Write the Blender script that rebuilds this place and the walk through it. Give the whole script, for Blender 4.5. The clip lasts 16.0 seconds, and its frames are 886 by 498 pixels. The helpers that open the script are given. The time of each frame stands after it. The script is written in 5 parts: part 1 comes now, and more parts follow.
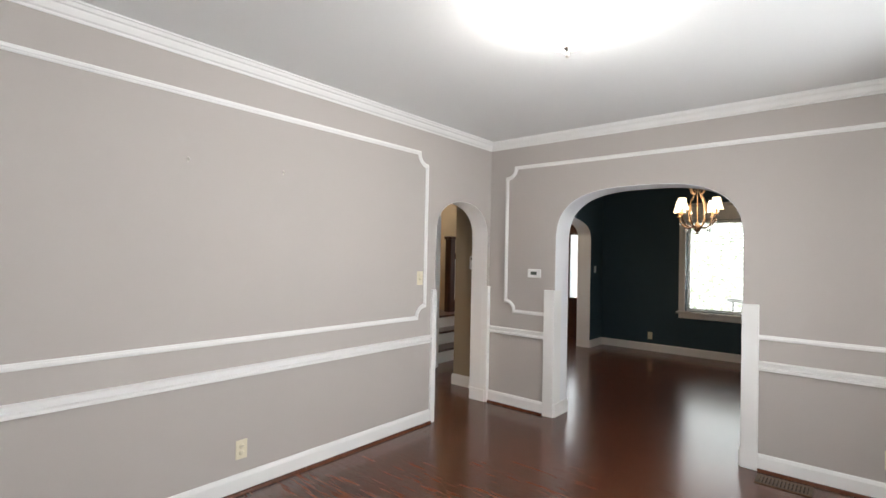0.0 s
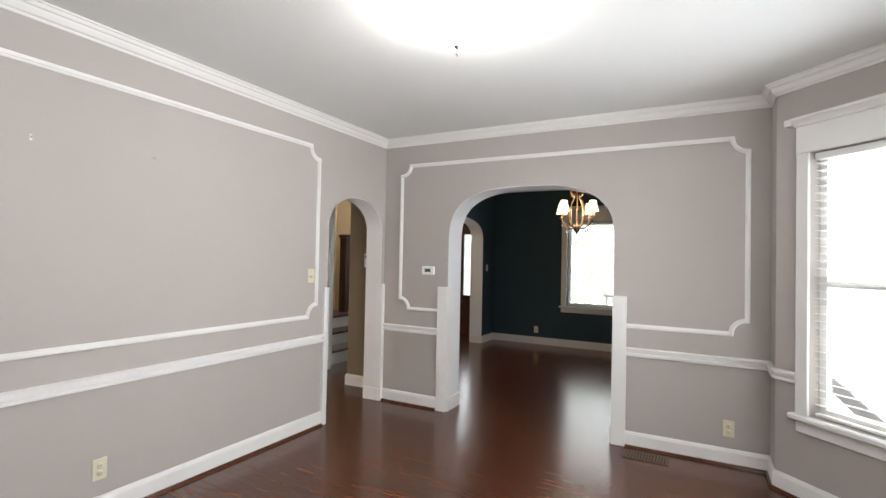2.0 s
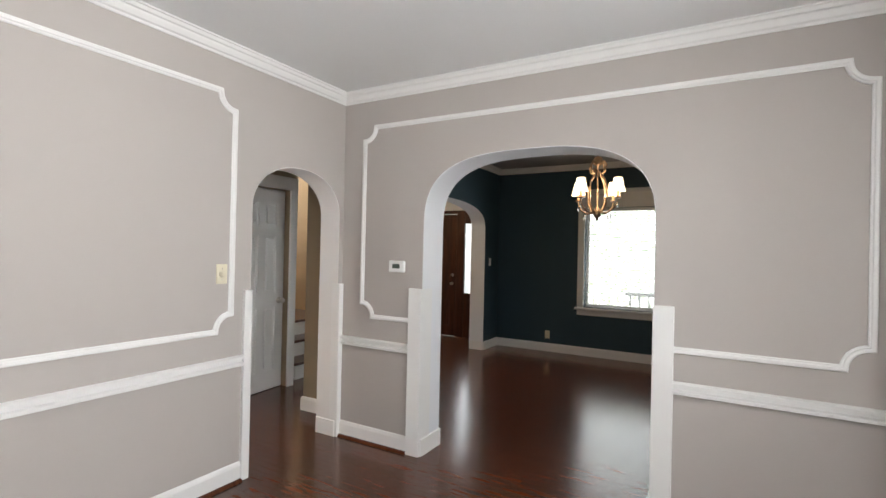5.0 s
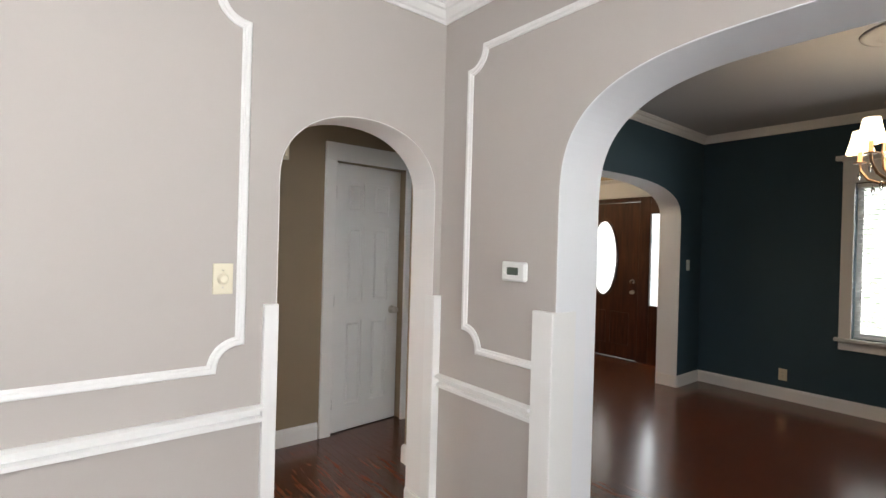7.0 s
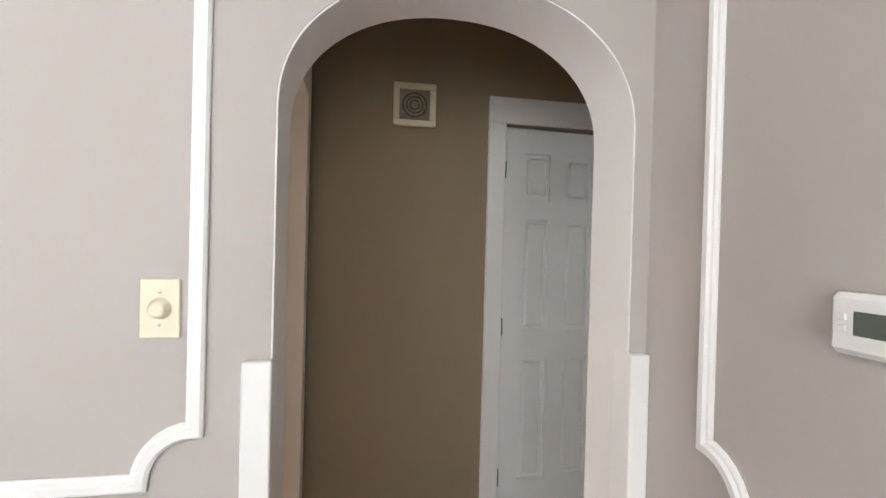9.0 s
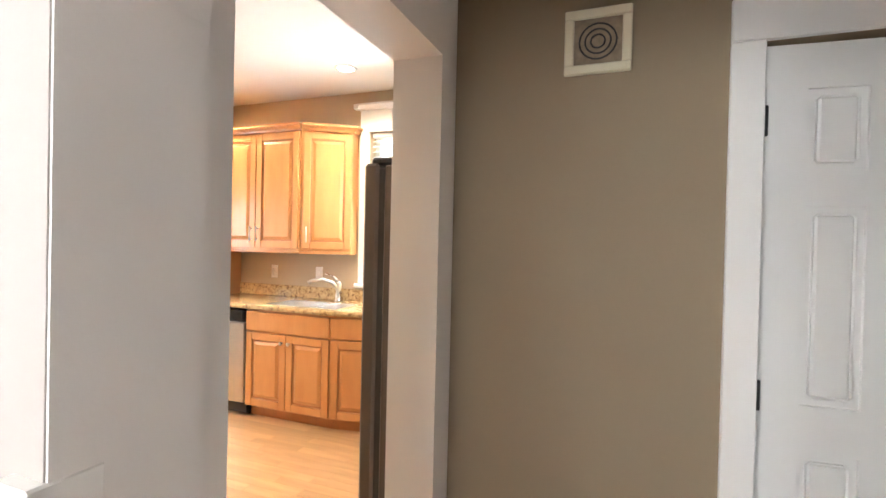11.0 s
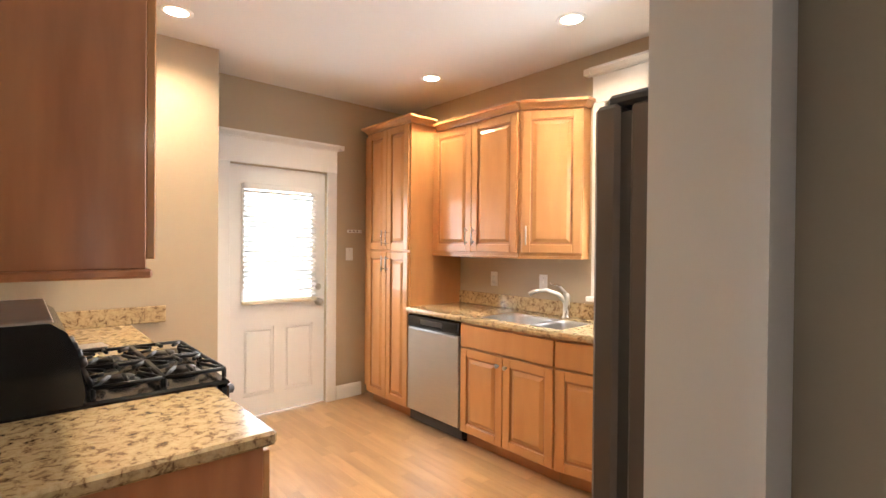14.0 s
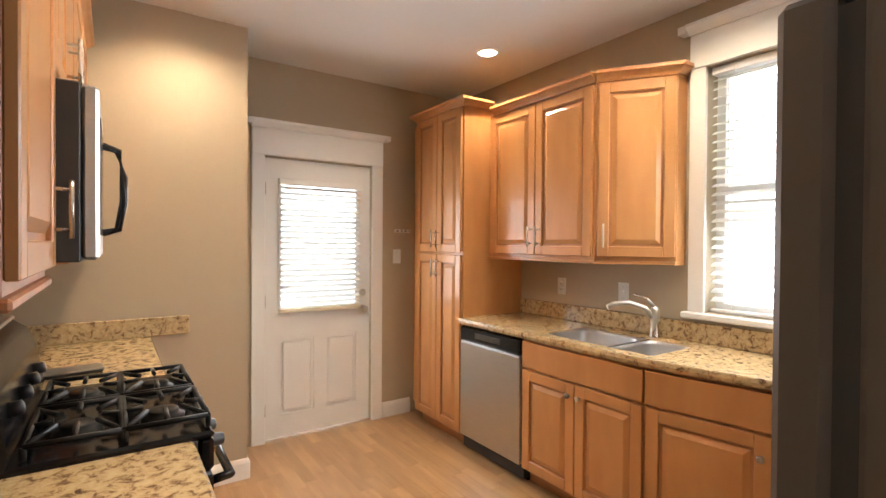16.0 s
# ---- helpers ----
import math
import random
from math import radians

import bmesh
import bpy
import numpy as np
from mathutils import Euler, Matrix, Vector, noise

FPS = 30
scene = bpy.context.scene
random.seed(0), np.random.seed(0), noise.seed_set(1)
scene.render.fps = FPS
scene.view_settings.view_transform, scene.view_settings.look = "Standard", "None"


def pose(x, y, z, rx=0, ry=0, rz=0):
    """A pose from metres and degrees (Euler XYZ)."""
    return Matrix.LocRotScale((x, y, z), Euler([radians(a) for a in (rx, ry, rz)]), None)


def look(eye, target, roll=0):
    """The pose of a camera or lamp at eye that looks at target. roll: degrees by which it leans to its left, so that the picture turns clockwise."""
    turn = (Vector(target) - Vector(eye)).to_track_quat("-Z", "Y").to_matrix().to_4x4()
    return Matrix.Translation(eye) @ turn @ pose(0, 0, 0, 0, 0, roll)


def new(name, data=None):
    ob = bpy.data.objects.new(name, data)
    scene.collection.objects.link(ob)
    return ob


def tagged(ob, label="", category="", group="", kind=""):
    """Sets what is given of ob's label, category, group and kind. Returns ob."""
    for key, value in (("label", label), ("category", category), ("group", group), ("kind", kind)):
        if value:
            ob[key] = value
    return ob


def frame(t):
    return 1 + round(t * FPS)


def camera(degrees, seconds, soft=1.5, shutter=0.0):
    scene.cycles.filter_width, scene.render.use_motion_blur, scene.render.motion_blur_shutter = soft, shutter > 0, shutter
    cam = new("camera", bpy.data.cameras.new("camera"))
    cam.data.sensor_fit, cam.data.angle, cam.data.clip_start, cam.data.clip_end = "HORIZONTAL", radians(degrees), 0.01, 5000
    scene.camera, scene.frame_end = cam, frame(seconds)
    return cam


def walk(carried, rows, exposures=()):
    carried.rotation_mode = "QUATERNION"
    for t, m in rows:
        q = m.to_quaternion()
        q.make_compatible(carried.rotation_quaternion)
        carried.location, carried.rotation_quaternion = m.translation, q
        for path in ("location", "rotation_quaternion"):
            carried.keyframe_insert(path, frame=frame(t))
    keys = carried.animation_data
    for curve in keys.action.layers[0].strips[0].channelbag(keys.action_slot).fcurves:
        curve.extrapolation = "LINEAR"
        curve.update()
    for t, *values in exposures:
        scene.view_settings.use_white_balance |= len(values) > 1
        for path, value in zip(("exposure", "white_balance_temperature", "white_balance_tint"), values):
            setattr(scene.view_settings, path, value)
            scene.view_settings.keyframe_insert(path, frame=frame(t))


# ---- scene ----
cam = camera(85.1, 16.0)
PATH = [
    (0, (0.65, 0.531, 1.473), (-0.644, 2.055, 1.502), 1.2),
    (0.5, (0.675, 0.537, 1.456), (-0.5, 2.151, 1.491), 1.2),
    (1, (0.675, 0.551, 1.457), (-0.399, 2.233, 1.492), 1.3),
    (1.5, (0.675, 0.558, 1.448), (-0.324, 2.286, 1.486), 1.2),
    (2, (0.666, 0.56, 1.44), (-0.278, 2.319, 1.481), 1.2),
    (2.5, (0.666, 0.579, 1.443), (-0.253, 2.355, 1.48), 1.1),
    (3, (0.641, 0.647, 1.443), (-0.26, 2.43, 1.475), 1.2),
    (5.5, (0.247, 2.124, 1.434), (-0.844, 3.801, 1.435), 1.4),
    (6, (0.111, 2.466, 1.425), (-1.12, 4.042, 1.428), 1.5),
    (6.5, (-0.053, 2.794, 1.42), (-1.463, 4.211, 1.416), 1.5),
    (7, (-0.252, 3.084, 1.42), (-1.813, 4.335, 1.413), 1.6),
    (7.5, (-0.467, 3.361, 1.418), (-2.193, 4.371, 1.407), 1.6),
    (8, (-0.715, 3.589, 1.413), (-2.565, 4.349, 1.405), 1.6),
    (8.5, (-0.958, 3.781, 1.416), (-2.877, 4.345, 1.402), 1.6),
    (9, (-1.169, 3.946, 1.417), (-3.136, 4.307, 1.398), 1.5),
    (11.3, (-1.971, 4.342, 1.428), (-3.802, 3.539, 1.398), 1.2),
    (11.5, (-2.025, 4.313, 1.427), (-3.839, 3.47, 1.391), 1.1),
    (12, (-2.15, 4.266, 1.427), (-3.863, 3.234, 1.386), 0.9),
    (12.5, (-2.28, 4.225, 1.422), (-3.872, 3.015, 1.386), 0.4),
    (13, (-2.381, 4.167, 1.42), (-3.841, 2.801, 1.385), 0.4),
    (13.5, (-2.478, 4.07, 1.419), (-3.846, 2.611, 1.385), 0.5),
    (14, (-2.582, 3.942, 1.405), (-3.904, 2.442, 1.389), 0.5),
    (14.5, (-2.676, 3.858, 1.408), (-3.979, 2.341, 1.392), 0.5),
    (15, (-2.744, 3.748, 1.432), (-4.003, 2.195, 1.402), 0.3),
    (15.5, (-2.831, 3.641, 1.427), (-4.012, 2.027, 1.399), 0.4),
    (16, (-2.925, 3.562, 1.425), (-4.055, 1.912, 1.402), 0.4),
]
EXPO = [(0.0, -0.12), (3.0, -0.12), (5.5, -0.06), (7.0, 0.16), (9.0, 0.27), (11.3, 1.2), (12.0, 1.32), (12.5, 1.15), (13.0, 0.65), (13.5, 0.52), (14.5, 0.42), (16.0, -0.04)]
walk(cam, [(t, look(eye, target, roll)) for t, eye, target, roll in PATH], EXPO)
# ---- world, light ----
world = bpy.data.worlds.new("world")
scene.world = world
world.use_nodes = True
wn = world.node_tree.nodes
sky = wn.new("ShaderNodeTexSky")
sky.sky_type, sky.sun_disc = "NISHITA", False
sky.sun_elevation, sky.sun_rotation = radians(55), radians(80)
wn["Background"].inputs[1].default_value = 0.12
world.node_tree.links.new(sky.outputs[0], wn["Background"].inputs[0])
sun = new("sun", bpy.data.lights.new("sun", "SUN"))
sun.data.energy, sun.data.angle, sun.data.color = 3.0, radians(0.5), (1.0, 0.95, 0.88)
sun.matrix_world = look((10, 1.8, 14), (0, 0, 0))


def area(name, eye, target, w, h, power, color=(1, 1, 1)):
    ob = new(name, bpy.data.lights.new(name, "AREA"))
    ob.data.shape, ob.data.size, ob.data.size_y, ob.data.energy, ob.data.color = "RECTANGLE", w, h, power, color
    ob.matrix_world = look(eye, target)
    return ob


def point(name, at, power, color=(1, 1, 1), r=0.05):
    ob = new(name, bpy.data.lights.new(name, "POINT"))
    ob.data.energy, ob.data.color, ob.data.shadow_soft_size = power, color, r
    ob.location = at
    return ob


COOL = (0.90, 0.95, 1.0)
WARM = (1.0, 0.80, 0.57)
# daylight in the window openings
area("daylight_bay_side", (1.36, 3.82, 1.3), (0.4, 2.80, 1.2), 0.7, 1.4, 22, COOL)
# fill through the unseen front and far bay windows
area("fill_bay_front", (1.74, 2.2, 1.3), (0.0, 2.2, 1.1), 2.4, 1.4, 20, COOL)
area("fill_bay_far", (1.36, 0.4, 1.3), (0.4, 1.4, 1.2), 0.75, 1.4, 4, COOL)
area("daylight_dining", (-0.81, 8.5, 1.4), (-0.9, 5.0, 0.6), 1.0, 1.3, 8, COOL)
area("daylight_kitchen", (-5.40, 2.68, 1.75), (-3.5, 2.5, 1.0), 0.75, 1.2, 24, COOL)
area("daylight_kitchen_door", (-4.22, 0.16, 1.4), (-3.9, 3.0, 0.8), 0.6, 0.9, 12, COOL)
area("daylight_foyer", (-3.31, 8.85, 1.4), (-3.5, 6.0, 0.9), 0.2, 1.1, 3, COOL)
# lamps
point("ceiling_bowl_light", (-0.35, 2.56, 2.51), 35, (1.0, 0.98, 0.96), 0.08)
point("chandelier_light", (-0.76, 6.85, 2.14), 15, (1.0, 0.78, 0.52), 0.2)
CAN_XY = [(-5.0, 1.045), (-4.96, 2.34), (-3.25, 0.90), (-3.25, 2.25)]
for cx, cy in CAN_XY:
    sp = new("can_light", bpy.data.lights.new("can_light", "SPOT"))
    sp.data.energy, sp.data.color, sp.data.spot_size, sp.data.spot_blend = 66, WARM, radians(150), 0.8
    sp.data.shadow_soft_size = 0.05
    sp.matrix_world = look((cx, cy, 2.685), (cx, cy, 0))
# added fill that brightens foyer and stairwell; no fixtures belong to it
point("foyer_fill", (-3.6, 7.4, 2.45), 14, WARM, 0.08)
point("stair_fill", (-5.2, 6.6, 3.6), 11, WARM, 0.1)

# ---- materials ----
def mat(name, color, rough=0.5, metal=0.0, var=0.06, scale=3.0, bump=0.0, bscale=60.0, stretch=None, color2=None, detail=4, coat=0.0,
        rand=0.0, spec=0.5):
    m = bpy.data.materials.new(name)
    m.use_nodes = True
    nt = m.node_tree
    n, l = nt.nodes, nt.links
    b = n["Principled BSDF"]
    b.inputs["Roughness"].default_value, b.inputs["Metallic"].default_value = rough, metal
    b.inputs["Specular IOR Level"].default_value = spec
    b.inputs["Coat Weight"].default_value, b.inputs["Coat Roughness"].default_value = coat, 0.12
    tc = n.new("ShaderNodeTexCoord")
    mp = n.new("ShaderNodeMapping")
    l.new(tc.outputs["Object"], mp.inputs[0])
    if stretch:
        mp.inputs["Scale"].default_value = stretch
    if rand:
        info = n.new("ShaderNodeObjectInfo")
        geo = n.new("ShaderNodeNewGeometry")
        add = n.new("ShaderNodeMath")
        l.new(info.outputs["Random"], add.inputs[0]), l.new(geo.outputs["Random Per Island"], add.inputs[1])
        mul = n.new("ShaderNodeVectorMath")
        mul.operation = "SCALE"
        mul.inputs[0].default_value = (37, 53, 19)
        l.new(add.outputs[0], mul.inputs["Scale"]), l.new(mul.outputs[0], mp.inputs["Location"])
    nz = n.new("ShaderNodeTexNoise")
    nz.inputs["Scale"].default_value, nz.inputs["Detail"].default_value = scale, detail
    l.new(mp.outputs[0], nz.inputs["Vector"])
    ramp = n.new("ShaderNodeValToRGB")
    c1 = [c * (1 - var) for c in color]
    c2 = color2 or [min(1, c * (1 + var)) for c in color]
    ramp.color_ramp.elements[0].color, ramp.color_ramp.elements[1].color = (*c1, 1), (*c2, 1)
    ramp.color_ramp.elements[0].position, ramp.color_ramp.elements[1].position = 0.3, 0.7
    l.new(nz.outputs["Fac"], ramp.inputs[0])
    out = ramp.outputs[0]
    if rand:
        hsv = n.new("ShaderNodeHueSaturation")
        fr = n.new("ShaderNodeMath")
        fr.operation = "FRACT"
        mr = n.new("ShaderNodeMapRange")
        l.new(add.outputs[0], fr.inputs[0]), l.new(fr.outputs[0], mr.inputs[0])
        mr.inputs[3].default_value, mr.inputs[4].default_value = 1 - rand, 1 + rand
        l.new(mr.outputs[0], hsv.inputs["Value"]), l.new(out, hsv.inputs["Color"])
        out = hsv.outputs[0]
    l.new(out, b.inputs["Base Color"])
    rr = n.new("ShaderNodeMapRange")
    rr.inputs[3].default_value, rr.inputs[4].default_value = max(0.02, rough - 0.06), min(1, rough + 0.06)
    l.new(nz.outputs["Fac"], rr.inputs[0]), l.new(rr.outputs[0], b.inputs["Roughness"])
    if bump:
        nb = n.new("ShaderNodeTexNoise")
        nb.inputs["Scale"].default_value, nb.inputs["Detail"].default_value = bscale, 3
        l.new(mp.outputs[0], nb.inputs["Vector"])
        bp = n.new("ShaderNodeBump")
        bp.inputs["Strength"].default_value, bp.inputs["Distance"].default_value = bump, 0.002
        l.new(nb.outputs["Fac"], bp.inputs["Height"]), l.new(bp.outputs[0], b.inputs["Normal"])
    return m


def glow(name, color, strength, var=0.0, scale=3.0, color2=None):
    m = mat(name, color, 0.6)
    nt = m.node_tree
    b = nt.nodes["Principled BSDF"]
    b.inputs["Emission Color"].default_value, b.inputs["Emission Strength"].default_value = (*color, 1), strength
    if color2:
        ramp = [q for q in nt.nodes if q.type == "VALTORGB"][0]
        nz = [q for q in nt.nodes if q.type == "TEX_NOISE"][0]
        nz.inputs["Scale"].default_value = scale
        ramp.color_ramp.elements[0].color, ramp.color_ramp.elements[1].color = (*color, 1), (*color2, 1)
        ramp.color_ramp.elements[0].position, ramp.color_ramp.elements[1].position = 0.42, 0.58
        nt.links.new(ramp.outputs[0], b.inputs["Emission Color"])
    return m


TAUPE = mat("taupe_wall_paint", (0.450, 0.412, 0.382), 0.75, var=0.015, scale=1.2, bump=0.12, bscale=180)
# OLIVE's tan darkened, so the hall's dimness sits in the wall colour
HALLP = mat("dim_hall_tan", (0.29, 0.225, 0.148), 0.7, var=0.03, scale=1.2, bump=0.12, bscale=180)
OLIVE = mat("olive_tan_wall_paint", (0.45, 0.37, 0.26), 0.7, var=0.02, scale=1.2, bump=0.12, bscale=180)
NAVY = mat("navy_wall_paint", (0.025, 0.055, 0.077), 0.6, var=0.05, scale=1.5, bump=0.12, bscale=180)
JAMB = mat("pale_jamb_paint", (0.79, 0.77, 0.75), 0.7, var=0.015, scale=1.2, bump=0.15, bscale=120)
# white arch paint lifted bluish, to carry the bay's daylight in its colour
PALE = mat("daylit_arch_white", (0.79, 0.80, 0.82), 0.6, var=0.012, scale=1.5, bump=0.1, bscale=120)
WHITE = mat("white_trim_paint", (0.80, 0.79, 0.77), 0.38, var=0.015, scale=4, bump=0.06, bscale=90)
CEIL = mat("white_ceiling_paint", (0.76, 0.76, 0.75), 0.85, var=0.012, scale=1.0, bump=0.15, bscale=150)
# darker grey than CEIL, for the dining-room ceiling and its medallion
CEILG = mat("grey_ceiling", (0.42, 0.42, 0.43), 0.85, var=0.02, scale=1.0, bump=0.15, bscale=150)
FLOORB = mat("red_brown_oak_board", (0.082, 0.024, 0.011), 0.24, var=0.3, scale=5, stretch=(1.0, 9, 4), color2=(0.125, 0.040, 0.018), bump=0.04, bscale=25, coat=0.2, rand=0.13)
SUB = mat("dark_joint", (0.02, 0.010, 0.007), 0.7)
VINYL = mat("pale_oak_plank", (0.345, 0.195, 0.088), 0.35, var=0.06, scale=3, stretch=(6, 0.8, 4), color2=(0.43, 0.26, 0.125), bump=0.05, bscale=30, rand=0.13)
VSUB = mat("plank_joint", (0.30, 0.17, 0.08), 0.6)
MAPLE = mat("honey_maple_wood", (0.50, 0.228, 0.080), 0.36, var=0.05, scale=2.5, stretch=(3, 3, 0.8), color2=(0.57, 0.285, 0.108), bump=0.03, bscale=40, coat=0.25)
# darker maple tone for panel grooves and toe kicks
MAPLEG = mat("dark_maple", (0.40, 0.18, 0.07), 0.4, var=0.1, scale=6, coat=0.2)
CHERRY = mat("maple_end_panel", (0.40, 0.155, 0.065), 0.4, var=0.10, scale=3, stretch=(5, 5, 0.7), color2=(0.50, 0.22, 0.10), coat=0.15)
STEEL = mat("brushed_stainless_steel", (0.56, 0.55, 0.54), 0.32, 1.0, var=0.05, scale=8, stretch=(1, 1, 60), bump=0.02, bscale=200)
DSTEEL = mat("dark_slate_steel", (0.115, 0.098, 0.088), 0.42, 0.55, var=0.05, scale=3)
CHROME = mat("polished_chrome", (0.75, 0.74, 0.72), 0.12, 1.0, var=0.03)
NICKEL = mat("satin_nickel", (0.58, 0.55, 0.50), 0.28, 1.0, var=0.05)
BRONZE = mat("aged_bronze", (0.16, 0.11, 0.07), 0.4, 0.9, var=0.2, scale=20)
BLACK = mat("black_enamel", (0.008, 0.008, 0.009), 0.15, var=0.1, scale=5, spec=0.4)
IRON = mat("cast_iron", (0.005, 0.005, 0.005), 0.38, var=0.3, scale=30, bump=0.2, bscale=200, spec=0.22)
DARKP = mat("dark_plastic", (0.03, 0.03, 0.032), 0.35, var=0.1)
IVORY = mat("ivory_plastic", (0.72, 0.66, 0.50), 0.4, var=0.02)
PLASTIC = mat("white_plastic", (0.78, 0.78, 0.76), 0.4, var=0.02)
SCREEN = mat("lcd_screen", (0.10, 0.12, 0.10), 0.2)
MAHOG = mat("dark_mahogany", (0.045, 0.014, 0.008), 0.3, var=0.25, scale=4, stretch=(8, 8, 0.8), color2=(0.085, 0.028, 0.015), coat=0.3)
BLIND = mat("white_blind_slat", (0.82, 0.82, 0.81), 0.5, var=0.015)
GOLD = mat("antique_gold_metal", (0.42, 0.29, 0.19), 0.45, 0.6, var=0.25, scale=25)
SHADE = glow("ivory_fabric_shade", (1.0, 0.80, 0.55), 3.2)
BOWL = glow("frosted_glass_bowl", (1.0, 0.98, 0.95), 7.0)
CANG = glow("lit_lamp_glass", (1.0, 0.86, 0.62), 14.0)
DAYB = glow("pale_garden_distance", (0.93, 0.97, 1.0), 3.2)
DAY = glow("bright_sky_distance", (0.95, 0.98, 1.0), 7.0)
LEAFY = glow("sunlit_tree_distance", (0.40, 0.46, 0.33), 1.9, scale=9.0, color2=(1.0, 1.0, 1.0))
# textured glass that emits, standing in for daylight coming through it
LEADED = glow("glowing_textured_glass", (0.55, 0.62, 0.62), 1.5, scale=14, color2=(1.0, 1.0, 1.0))
GRASS = mat("lawn", (0.06, 0.10, 0.035), 0.9, var=0.4, scale=8)
CRYSTAL = mat("clear_crystal", (0.9, 0.9, 0.9), 0.05, spec=0.8)
CRYSTAL.node_tree.nodes["Principled BSDF"].inputs["Transmission Weight"].default_value = 0.9
GLASS = bpy.data.materials.new("window_glass")
GLASS.use_nodes = True
GLASS.node_tree.nodes["Principled BSDF"].inputs["Transmission Weight"].default_value = 1.0
GLASS.node_tree.nodes["Principled BSDF"].inputs["Roughness"].default_value = 0.0
GLASS.node_tree.nodes["Principled BSDF"].inputs["IOR"].default_value = 1.02


def granite():
    m = mat("gold_brown_granite", (0.45, 0.32, 0.17), 0.16, var=0.25, scale=14, detail=6, coat=0.3)
    n, l = m.node_tree.nodes, m.node_tree.links
    ramp = [q for q in n if q.type == "VALTORGB"][0]
    cr = ramp.color_ramp
    cr.elements[0].position, cr.elements[0].color = 0.30, (0.075, 0.045, 0.026, 1)
    cr.elements[1].position, cr.elements[1].color = 0.72, (0.56, 0.45, 0.27, 1)
    for p, c in ((0.40, (0.20, 0.12, 0.06, 1)), (0.48, (0.46, 0.33, 0.17, 1)), (0.6, (0.56, 0.43, 0.24, 1))):
        e = cr.elements.new(p)
        e.color = c
    nz = [q for q in n if q.type == "TEX_NOISE"][0]
    nz.inputs["Scale"].default_value, nz.inputs["Detail"].default_value, nz.inputs["Roughness"].default_value = 34, 8, 0.72
    nz.inputs["Distortion"].default_value = 0.6
    return m


GRANITE = granite()

# ---- builders ----
I4 = Matrix.Identity(4)


def box(bm, x0, y0, z0, x1, y1, z1, bev=0.0, M=None, seg=1):
    xs, ys, zs = sorted((x0, x1)), sorted((y0, y1)), sorted((z0, z1))
    v = [bm.verts.new((x, y, z)) for x in xs for y in ys for z in zs]
    fs = [bm.faces.new([v[i] for i in q]) for q in ((0, 1, 3, 2), (4, 6, 7, 5), (0, 4, 5, 1), (2, 3, 7, 6), (0, 2, 6, 4), (1, 5, 7, 3))]
    if bev:
        es = {e for f in fs for e in f.edges}
        r = bmesh.ops.bevel(bm, geom=list(es), offset=bev, segments=seg, affect="EDGES", profile=0.5)
        v = list({q for f in r["faces"] for q in f.verts} | {q for q in v if q.is_valid})
    if M:
        bmesh.ops.transform(bm, matrix=M, verts=v)
    return v


def prism(bm, poly, axis, a, b):
    """A flat outline (u, z) pushed out between a and b along an axis: 'x' (u is y), 'y' (u is x) or 'z' (u, v are x, y)."""
    def at(u, w, d):
        return (d, u, w) if axis == "x" else (u, d, w) if axis == "y" else (u, w, d)
    va = [bm.verts.new(at(u, w, a)) for u, w in poly]
    vb = [bm.verts.new(at(u, w, b)) for u, w in poly]
    bm.faces.new(va), bm.faces.new(vb[::-1])
    for i in range(len(poly)):
        j = (i + 1) % len(poly)
        bm.faces.new((va[i], vb[i], vb[j], va[j]))
    bmesh.ops.recalc_face_normals(bm, faces=bm.faces)
    return va + vb


def lathe(bm, prof, n=20, M=I4, cap=True):
    rings = []
    for r, z in prof:
        rings.append([bm.verts.new(M @ Vector((r * math.cos(2 * math.pi * k / n), r * math.sin(2 * math.pi * k / n), z))) for k in range(n)])
    for a, b in zip(rings, rings[1:]):
        for k in range(n):
            f = bm.faces.new((a[k], a[(k + 1) % n], b[(k + 1) % n], b[k]))
            f.smooth = True
    if cap:
        bm.faces.new(rings[0][::-1]), bm.faces.new(rings[-1])


def tube(bm, pts, r, n=8):
    pts = [Vector(p) for p in pts]
    rings = []
    for i, p in enumerate(pts):
        d = (pts[min(i + 1, len(pts) - 1)] - pts[max(i - 1, 0)]).normalized()
        s = d.cross(Vector((0, 0, 1)) if abs(d.z) < 0.95 else Vector((1, 0, 0))).normalized()
        t = d.cross(s)
        rr = r[i] if isinstance(r, (list, tuple)) else r
        rings.append([bm.verts.new(p + rr * (math.cos(2 * math.pi * k / n) * s + math.sin(2 * math.pi * k / n) * t)) for k in range(n)])
    for a, b in zip(rings, rings[1:]):
        for k in range(n):
            f = bm.faces.new((a[k], a[(k + 1) % n], b[(k + 1) % n], b[k]))
            f.smooth = True
    bm.faces.new(rings[0][::-1]), bm.faces.new(rings[-1])
    bmesh.ops.recalc_face_normals(bm, faces=bm.faces)


